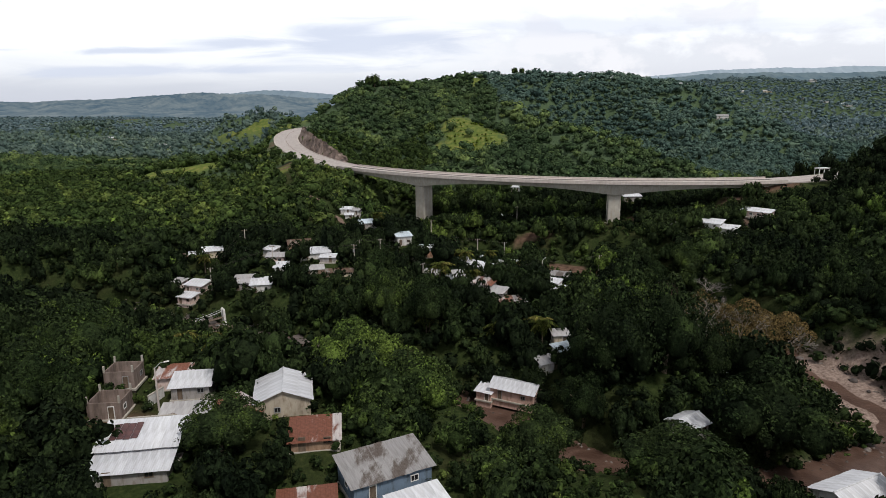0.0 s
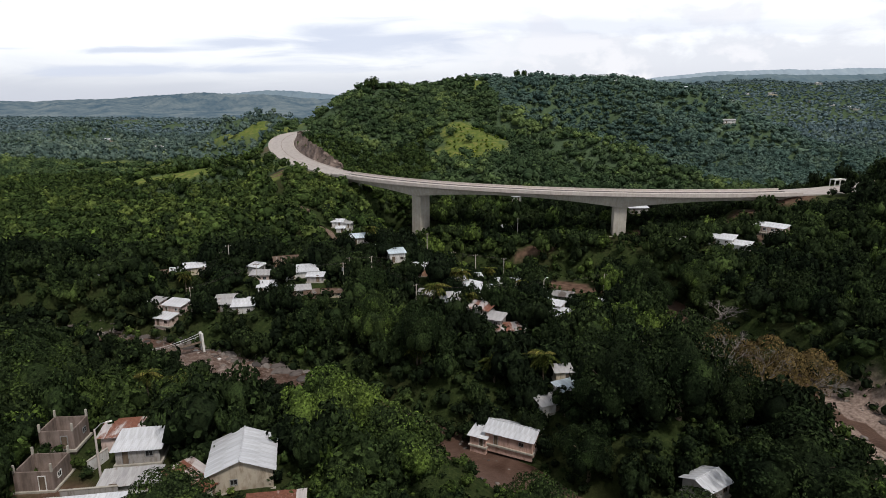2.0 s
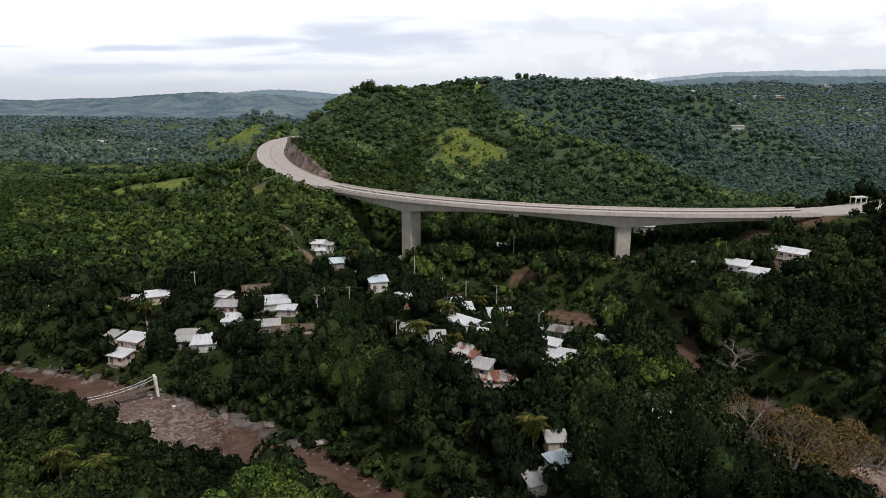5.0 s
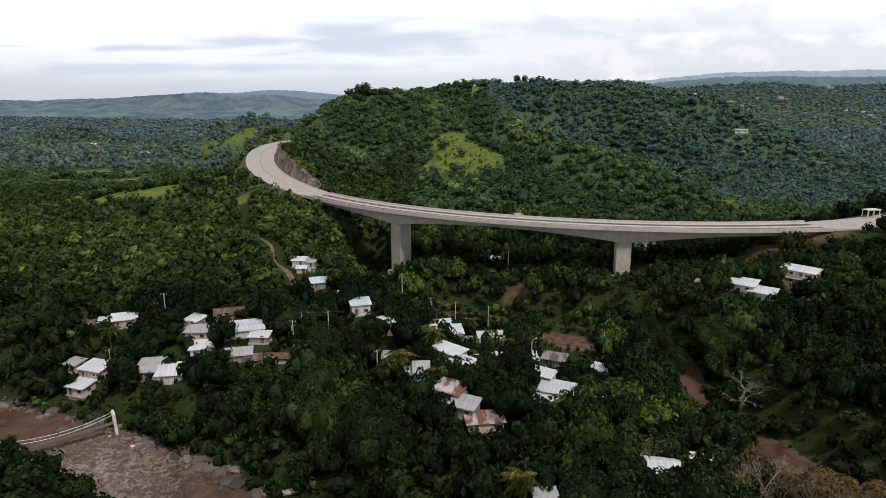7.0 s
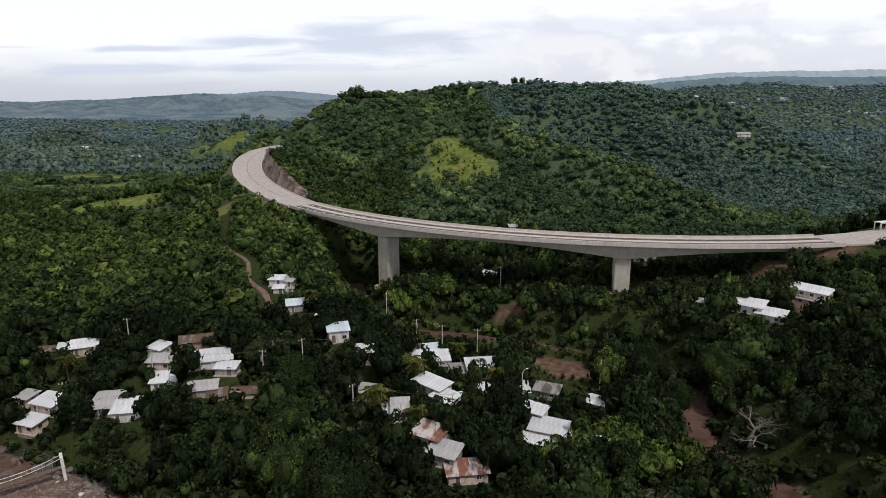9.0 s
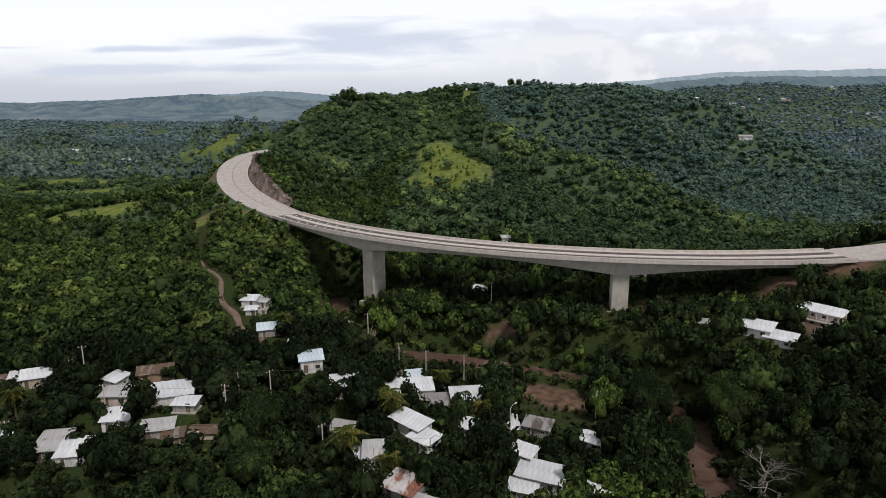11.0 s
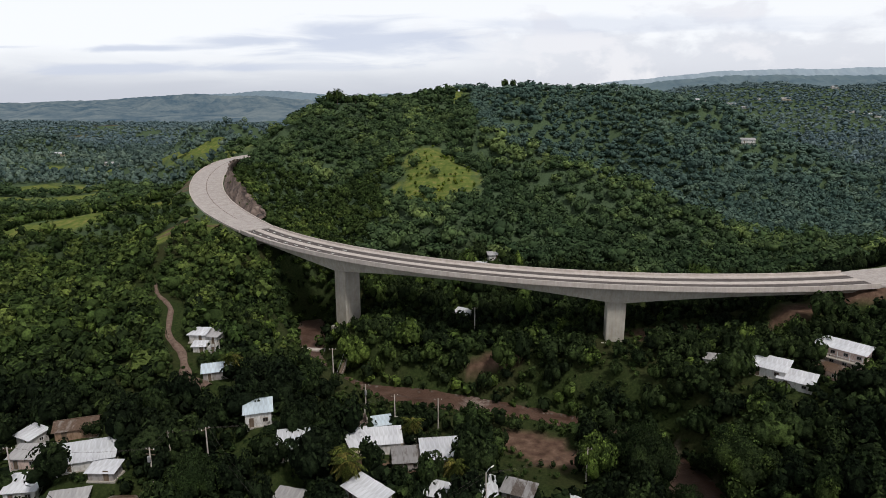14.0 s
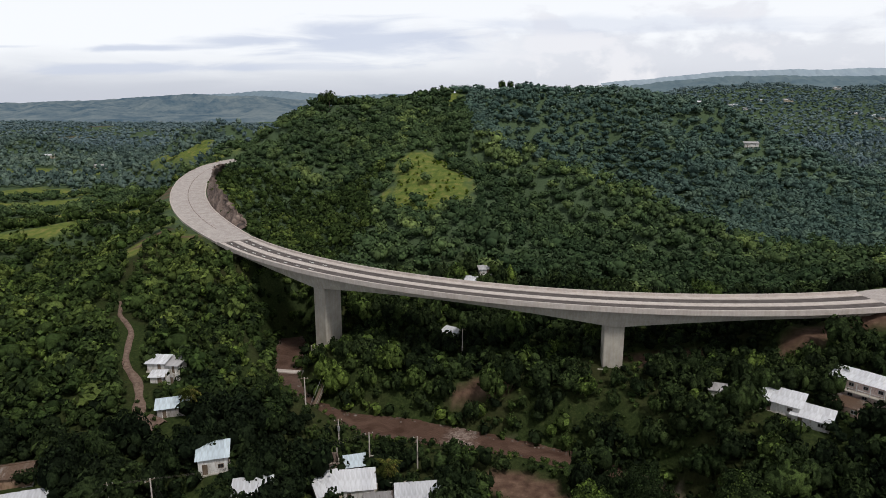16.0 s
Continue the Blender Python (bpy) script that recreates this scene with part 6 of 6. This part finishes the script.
def dry_tree(x, y, radius, tall, leafy, label, seed, material):
    rnd = random.Random(seed)
    t = tagged(new("tree"), label, "tree")
    t.matrix_basis = pose(x, y, at(x, y), 0, 0, rnd.uniform(0, 360))
    bm = bmesh.new()
    branches(bm, Vector((0, 0, -0.6)), Vector((0.08, 0.03, 1)).normalized(), tall * 0.38, radius * 0.055, 5, rnd)
    if not leafy:
        bmesh.ops.scale(bm, vec=(1.5, 1.5, 0.72), verts=bm.verts)          # a wide low crown of twigs
    part("trunk", bm, PALE_BARK, t, "pale bare trunk and twigs")
    if leafy:
        v, f = crown(seed + 900, leafy, 0.022, 1, 10, 0.8, 60)
        keep = ICO[1][0].shape[0] * 11
        f = f[(f >= keep).all(1)] - keep          # sprays only, with air between them
        me = array_mesh("crown", v[keep:] * (radius, radius, tall * 0.95), f, material, {"tone": np.full(len(v) - keep, 0.5)})
        share("crown", me, t, Matrix.Translation((0, 0, tall * 0.1)))
    return t


dry_tree(41, 117, 8.0, 11.5, 5200, "large tree with rust brown dry leaves beside the sand", 1, DRY)
dry_tree(48.5, 121, 8.0, 9.5, 6000, "tree with orange brown dry leaves at the river bed", 2, DRY)
dry_tree(35, 120, 6.0, 12.0, 1400, "grey half bare tree with few dry leaves", 3, DRY)
dry_tree(52.0, 172, 6.0, 10.0, 0, "bare pale grey tree beside the red earth bank", 4, DRY)
dry_tree(24, 143, 3.5, 7.0, 0, "thin bare grey tree behind the white roofed houses", 6, DRY)


# ---- palms ----
def frond_mesh(seed):
    """A drooping feathered leaf 1 long along x."""
    r = random.Random(seed)
    bm = bmesh.new()
    spine = [Vector((s, 0, 0.40 * s - 1.05 * s * s)) for s in (i / 9 for i in range(10))]
    for i in range(9):
        tube(bm, spine[i], spine[i + 1], 0.014 * (1 - i / 12), 0.013 * (1 - i / 11), 3)
    for i in range(1, 27):
        s = i / 27
        k = min(int(s * 9), 8)
        p = spine[k].lerp(spine[k + 1], s * 9 - k)
        w = 0.30 * math.sin(math.pi * min(1, s * 0.9 + 0.12)) + 0.03
        for side in (-1, 1):
            q = p + Vector((0.12 + r.uniform(-0.02, 0.02), side * w, -0.10 - 0.5 * w * r.uniform(0.6, 1.2)))
            v = [bm.verts.new(c) for c in (p, p + Vector((0.06, 0, 0)), q)]
            bm.faces.new(v)
    me = bpy.data.meshes.new("frond")
    bm.to_mesh(me)
    bm.free()
    a = me.attributes.new("tone", "FLOAT", "POINT")
    a.data.foreach_set("value", np.full(len(me.vertices), r.uniform(0.25, 0.95), dtype=np.float32))
    me.materials.append(FROND)
    return me


FRONDS = [frond_mesh(k) for k in range(5)]


def palm(x, y, tall, size, seed):
    rnd = random.Random(seed)
    t = tagged(new("palm_tree"), "coconut palm with drooping yellow green fronds", "palm", "palms")
    t.matrix_basis = pose(x, y, at(x, y), 0, 0, rnd.uniform(0, 360))
    bm = bmesh.new()
    p = Vector((0, 0, -0.5))
    for k in range(6):
        q = Vector((0.05 * tall * (k / 5) ** 2, 0, tall * (k + 1) / 6))
        tube(bm, p, q, 0.22 - 0.016 * k, 0.21 - 0.016 * k, 7)
        p = q
    part("trunk", bm, BARK, t)
    n = 26
    for k in range(n):
        up = (k % 3) * 24 - 22 + rnd.uniform(-8, 8)
        ob = share("frond", FRONDS[rnd.randrange(5)], t, Matrix.Translation(p) @ pose(0, 0, 0, 0, -up, 360 * k / n * 1.62 + rnd.uniform(-8, 8)))
        s = size * rnd.uniform(0.85, 1.12)
        ob.scale = (s, s, s)
    return t


for _k, (_x, _y, _h, _s) in enumerate(PALMS):
    palm(_x, _y, _h, _s, _k)


# ---- poles and wires ----
def pole(x, y, tall, lamp=False, arms=1):
    t = tagged(new("street_lamp" if lamp else "utility_pole"), "pale street lamp on a thin curved pole" if lamp else "thin grey concrete utility pole with a cross arm", "lamp" if lamp else "pole", "poles")
    t.matrix_basis = pose(x, y, at(x, y), 0, 0, (x * 37) % 90 - 30)
    part("post", tube(bmesh.new(), (0, 0, -0.6), (0, 0, tall), 0.16, 0.10, 8), PALE_CONCRETE, t)
    if lamp:
        bm = bmesh.new()
        tube(bm, (0, 0, tall - 0.1), (0.7, 0, tall + 0.5), 0.05, 0.05, 6)
        tube(bm, (0.7, 0, tall + 0.5), (1.3, 0, tall + 0.55), 0.05, 0.04, 6)
        part("arm", bm, STEEL, t)
        part("lamp_head", boxed(0.7, 0.26, 0.16, 1.55, 0, tall + 0.52, bevel=0.05), WHITE_PAINT, t)
    else:
        for k in range(arms):
            part("cross_arm", boxed(1.7, 0.12, 0.12, 0, 0.14, tall - 0.4 - 0.9 * k, bevel=0.02), WOOD, t)
        for k in (-0.7, 0.0, 0.7):
            part("insulator", tube(bmesh.new(), (k, 0.14, tall - 0.34), (k, 0.14, tall - 0.12), 0.05, 0.04, 6), WHITE_PAINT, t)
        if arms > 1:
            part("transformer", tube(bmesh.new(), (0, -0.38, tall - 2.3), (0, -0.38, tall - 1.4), 0.26, 0.26, 10), STEEL, t)
    return Vector((x, y, at(x, y) + tall - 0.15))


POLES = {}
for _n, _x, _y, _h, _l in (("a", -48, 173.5, 7.5, 0), ("b", -47.5, 178.5, 7.5, 0), ("c", -88.5, 166, 7.5, 0), ("d", -6.5, 160.5, 7.5, 1), ("e", -20.5, 211, 8, 0), ("f", -41.5, 180, 7.5, 0), ("g", -4, 207.5, 7.5, 0),
                           ("h", 7, 180.5, 7.0, 1), ("i", 25.2, 191, 7.5, 0), ("j", -86, 181.5, 7.5, 0), ("k", -51.6, 73.2, 6.0, 1), ("l", -86, 186, 7.5, 0), ("m", -27, 167, 7.0, 0), ("n", 1.5, 254.5, 7.5, 0),
                           ("o", -13, 205.5, 8, 0), ("p", -30.5, 221, 6, 0), ("q", -72, 172, 7.5, 0)):
    POLES[_n] = pole(_x, _y, _h, bool(_l), 2 if _n in "ae" else 1)
for _p, _q in ("cj", "jl", "qa", "ab", "bf", "fm", "md", "dh", "hi", "fo", "og", "oe", "cq"):
    _a, _b = POLES[_p], POLES[_q]
    for _o in (-0.5, 0.5):
        _bm = bmesh.new()
        _last = None
        for _k in range(9):
            _u = _k / 8
            _c = _a.lerp(_b, _u) + Vector((_o, 0.14, -0.035 * (_b - _a).length * 4 * _u * (1 - _u)))
            if _last is not None:
                tube(_bm, _last, _c, 0.010, 0.010, 3)
            _last = _c
        tagged(part("wire", _bm, ASPHALT), "thin dark power wire between two poles", "wire", "power wires")


# ---- foot bridges ----
def foot_bridge(p, q, tower_h, label):
    """A hanging plank bridge with a painted frame at each end."""
    p, q = Vector(p), Vector(q)
    d = (q - p)
    L = d.length
    t = tagged(new("foot_bridge"), label, "footbridge")
    yaw = math.degrees(math.atan2(d.y, d.x))
    t.matrix_basis = pose(p.x, p.y, p.z, 0, -math.degrees(math.asin(d.z / L)), yaw)
    for end in (0, L):
        for s in (-0.65, 0.65):
            part("tower", boxed(0.55, 0.5, tower_h + 2.5, end, s * 1.1, tower_h / 2 - 1.25, bevel=0.04), WHITE_PAINT, t)
        part("lintel", boxed(0.4, 1.9, 0.3, end, 0, tower_h - 0.2), WHITE_PAINT, t)
    n = int(L / 0.9)
    me = None
    for k in range(n):
        u = (k + 0.5) / n
        if me is None:
            ob = part("plank", boxed(0.86, 1.3, 0.07), WOOD, t)
            me = ob.data
        else:
            ob = share("plank", me, t, Matrix())
        ob.matrix_basis = pose(u * L, 0, -0.5 * 4 * u * (1 - u) * L * 0.02, 0, 0, 0)
    for s in (-0.7, 0.7):
        bm = bmesh.new()
        for k in range(12):
            u, w = k / 12, (k + 1) / 12
            tube(bm, (u * L, s, tower_h - 0.3 - (tower_h - 1.1) * 4 * u * (1 - u)), (w * L, s, tower_h - 0.3 - (tower_h - 1.1) * 4 * w * (1 - w)), 0.05, 0.05, 4)
            tube(bm, (u * L, s, tower_h - 0.3 - (tower_h - 1.1) * 4 * u * (1 - u)), (u * L, s, 0), 0.02, 0.02, 3)
        part("cable", bm, STEEL, t)
    return t


foot_bridge((-78.5, 151, 0.4), (-93.0, 138.5, -0.4), 2.4, "hanging plank footbridge with white end frames over the river")
foot_bridge((-34.0, 251.0, 2.5), (-31.5, 219.0, 1.0), 2.6, "narrow grey footbridge with a white frame near the pier")

# ---- small things ----
for _x, _y, _a, _w, _h in ((-83.6, 162.2, 20, 1.5, 1.5), (-81.8, 162.8, -15, 1.1, 1.6), (-80.6, 163.6, 10, 0.9, 1.2)):
    _t = tagged(new("sign_board"), "blank white board on two posts beside the path", "sign", "path boards")
    _t.matrix_basis = pose(_x, _y, at(_x, _y), 0, 0, _a)
    part("panel", boxed(_w, 0.06, _h, 0, 0, 1.2 + _h / 2, bevel=0.01), WHITE_PAINT, _t)
    for _s in (-0.4, 0.4):
        part("post", boxed(0.09, 0.09, 2.6, _s * _w, 0.08, 0.7), STEEL, _t)
_t = tagged(new("parasol"), "small red parasol with a white centre in a yard", "parasol")
_t.matrix_basis = pose(-80.6, 165.4, at(-80.6, 165.4))
part("pole", tube(bmesh.new(), (0, 0, -0.3), (0, 0, 2.2), 0.04, 0.04, 6), STEEL, _t)
_bm = bmesh.new()
bmesh.ops.create_cone(_bm, cap_ends=True, segments=12, radius1=1.3, radius2=0.3, depth=0.5, matrix=Matrix.Translation((0, 0, 2.3)))
part("canopy", _bm, RED_PAINT, _t)
_bm = bmesh.new()
bmesh.ops.create_cone(_bm, cap_ends=True, segments=12, radius1=0.34, radius2=0.05, depth=0.14, matrix=Matrix.Translation((0, 0, 2.62)))
part("cap", _bm, WHITE_PAINT, _t)


def water_tank(x, y, z, r):
    t = tagged(new("water_tank"), "round white water tank on a thin stand", "tank", "water tanks")
    t.matrix_basis = pose(x, y, z)
    bm = bmesh.new()
    bmesh.ops.create_uvsphere(bm, u_segments=14, v_segments=9, radius=r, matrix=Matrix.Translation((0, 0, 2.6)) @ Matrix.Diagonal((1, 1, 1.1, 1)))
    part("tank", bm, WHITE_PAINT, t)
    bm = bmesh.new()
    for a in range(3):
        tube(bm, (math.cos(a * 2.1) * r * 0.7, math.sin(a * 2.1) * r * 0.7, -1.0), (math.cos(a * 2.1) * r * 0.6, math.sin(a * 2.1) * r * 0.6, 2.1), 0.06, 0.06, 5)
    part("stand", bm, STEEL, t)


water_tank(-40.6, 198.5, at(-40.6, 198.5) + 0.6, 0.75)
water_tank(24.8, 178.8, at(24.8, 178.8) - 0.8, 0.6)
water_tank(-44.5, 200.0, at(-44.5, 200.0) - 1.6, 0.5)

# dark brown sheets laid on the white roof, and low yard walls
_roof = BUILT[[h[10] for h in HOUSES].index("grey house with a white roof and dark brown sheets")]
_slope = math.atan2(5.2 * 0.14, 5.2)
for _k in range(4):
    _ob = part("brown_sheet", boxed(0.74, 3.0, 0.05, bevel=0.01), SOLAR, _roof, "dark brown roofing sheet")
    _ob.matrix_basis = pose(-3.0 + 0.78 * _k, 0.4 + 0.15 * (_k % 2), 2.8 * LOW + 0.364 + 0.5 * math.tan(_slope) + 0.16, math.degrees(_slope), 0, 0)
for _x, _y, _a, _L, _m, _lab in ((-50.2, 69.2, 14, 6.0, "grey", "low grey block wall beside the yard"), (-52.6, 74.5, 80, 3.0, "white", "low whitewashed yard wall"), (-38.0, 121.0, 20, 1.0, "grey", "short block wall on the bank"),
                                 (-9.0, 199.5, 14, 9.0, "beige", "long beige yard wall behind the houses"), (-15.2, 207.0, 16, 7.0, "block", "bare block yard wall near the river")):
    _t = tagged(new("yard_wall"), _lab, "wall")
    _t.matrix_basis = pose(_x, _y, at(_x, _y), 0, 0, _a)
    part("wall", boxed(_L, 0.18, 2.6, 0, 0, 0.3, bevel=0.02), WALLS[_m], _t)
    part("coping", boxed(_L + 0.1, 0.26, 0.1, 0, 0, 1.65), CONCRETE, _t)

# a fallen concrete beam on the river bank
_t = tagged(new("concrete_beam"), "old grey concrete slab lying on the river bank", "slab")
_t.matrix_basis = pose(-35.5, 134.5, at(-35.5, 134.5) + 0.35, 3, -4, 14)
part("beam", boxed(6.4, 1.1, 0.55, bevel=0.08), PALE_CONCRETE, _t)

# a low pale ford across the stream by the pier
_t = tagged(new("ford"), "low pale concrete ford across the muddy stream", "ford")
_t.matrix_basis = pose(-49.8, 259.6, WATER_Z + 0.1, 0, 0, -4)
part("slab", boxed(12.0, 1.8, 0.7, bevel=0.12), PALE_CONCRETE, _t)

# the white frame at the far road
_t = tagged(new("roadside_shelter"), "white painted open frame beside the highway", "shelter")
_t.matrix_basis = pose(126, 268.5, at(126, 268.5), 0, 0, 24)
for _sx in (-2.6, 0, 2.6):
    for _sy in (-1.1, 1.1):
        part("post", boxed(0.22, 0.22, 3.6, _sx, _sy, 1.2), WHITE_PAINT, _t)
for _sy in (-1.1, 1.1):
    part("beam", boxed(5.6, 0.24, 0.3, 0, _sy, 2.9), WHITE_PAINT, _t)
part("roof_panel", boxed(5.9, 2.7, 0.12, 0, 0, 3.14), WHITE_PAINT, _t)


# ---- stones ----
def stone_mesh(seed):
    r = np.random.RandomState(seed)
    bm = bmesh.new()
    bmesh.ops.create_icosphere(bm, subdivisions=2, radius=1.0)
    for v in bm.verts:
        n = noise.noise(v.co * 1.3 + Vector((seed * 7.1, 0, 0)))
        v.co *= 1 + 0.35 * n
        v.co.z *= 0.62
    me = bpy.data.meshes.new("boulder")
    bm.to_mesh(me)
    bm.free()
    me.materials.append(STONE.m)
    return me


BOULDERS = [stone_mesh(k) for k in range(6)]
for _k in range(70):
    _s = RAND.uniform(0.84, 0.97) if _k < 46 else RAND.uniform(0.52, 0.62)
    _i = _s * (len(RIVER) - 1)
    _j = int(_i)
    _a, _b = np.array(RIVER[_j]), np.array(RIVER[_j + 1])
    _c = _a + (_b - _a) * (_i - _j)
    _n = np.array([-(_b - _a)[1], (_b - _a)[0]]) / np.linalg.norm(_b - _a)
    _w = float(river_half(np.array([_s]))[0]) * RAND.choice([-1, 1]) * RAND.uniform(0.35, 1.35)
    _c = _c + _n * _w
    _ob = tagged(new("boulder", BOULDERS[_k % 6]), "grey brown boulder in the muddy river", "boulder", "river boulders")
    _r = RAND.uniform(0.35, 1.1)
    _ob.matrix_basis = pose(_c[0], _c[1], max(at(_c[0], _c[1]), WATER_Z - 0.3) + 0.12 * _r, 0, 0, RAND.uniform(0, 360)) @ Matrix.Diagonal((_r, _r * RAND.uniform(0.6, 1), _r, 1))
for _x, _y, _r in ((-80.6, 151.5, 1.1), (-79.2, 150.0, 0.9), (-72.5, 147.0, 1.0), (-73.6, 147.4, 0.7)):
    _me = BOULDERS[2].copy()
    _me.materials[0] = WALLS["white"]
    _ob = tagged(new("boulder", _me), "large whitewashed boulder below the footbridge", "boulder", "white boulders")
    _ob.matrix_basis = pose(_x, _y, at(_x, _y) + 0.3, 0, 0, _x * 40) @ Matrix.Diagonal((_r, _r * 0.8, _r * 1.3, 1))

# dark ledges of rock along the far bank
for _k in range(44):
    _s = RAND.uniform(0.83, 0.95)
    _i = _s * (len(RIVER) - 1)
    _j = int(_i)
    _a, _b = np.array(RIVER[_j]), np.array(RIVER[_j + 1])
    _n = np.array([(_b - _a)[1], -(_b - _a)[0]]) / np.linalg.norm(_b - _a)
    _c = _a + (_b - _a) * (_i - _j) + _n * (float(river_half(np.array([_s]))[0]) + RAND.uniform(-0.8, 2.4))
    _ob = tagged(new("rock", BOULDERS[_k % 6]), "dark grey rock ledge at the river's edge", "rock", "bank rocks")
    _r = RAND.uniform(0.9, 2.2)
    _ob.matrix_basis = pose(_c[0], _c[1], max(at(_c[0], _c[1]), WATER_Z - 0.2) + 0.1, 0, 0, RAND.uniform(0, 360)) @ Matrix.Diagonal((_r, _r * RAND.uniform(0.5, 0.9), _r * 0.7, 1))

# loose stones along the banks
_v0, _f0 = ICO[1]
_s = RAND.rand(2600)
_s = np.where(RAND.rand(2600) < 0.5, 0.80 + 0.18 * _s, _s)
_i = _s * (len(RIVER) - 1)
_j = np.clip(_i.astype(int), 0, len(RIVER) - 2)
_p = np.array(RIVER, float)
_c = _p[_j] + (_p[_j + 1] - _p[_j]) * (_i - _j)[:, None]
_n = np.stack([-(_p[_j + 1] - _p[_j])[:, 1], (_p[_j + 1] - _p[_j])[:, 0]], 1)
_n /= np.linalg.norm(_n, axis=1)[:, None]
_c = _c + _n * (river_half(_s) * RAND.choice([-1, 1], 2600) * RAND.uniform(0.85, 1.4, 2600))[:, None]
_z = ground(_c[:, 0], _c[:, 1])
_r = RAND.uniform(0.10, 0.42, 2600)
_vv = (_v0[None] * (1 + 0.2 * RAND.randn(2600, len(_v0), 1)) * _r[:, None, None] * np.array([1, 1, 0.6])) + np.stack([_c[:, 0], _c[:, 1], np.maximum(_z, WATER_Z - 0.1)], 1)[:, None]
tagged(new("bank_stones", array_mesh("bank_stones", _vv.reshape(-1, 3), (_f0[None] + (np.arange(2600) * len(_v0))[:, None, None]).reshape(-1, 3), RUBBLE)),
       "loose grey brown stones along the river banks", "stones", kind="stuff")
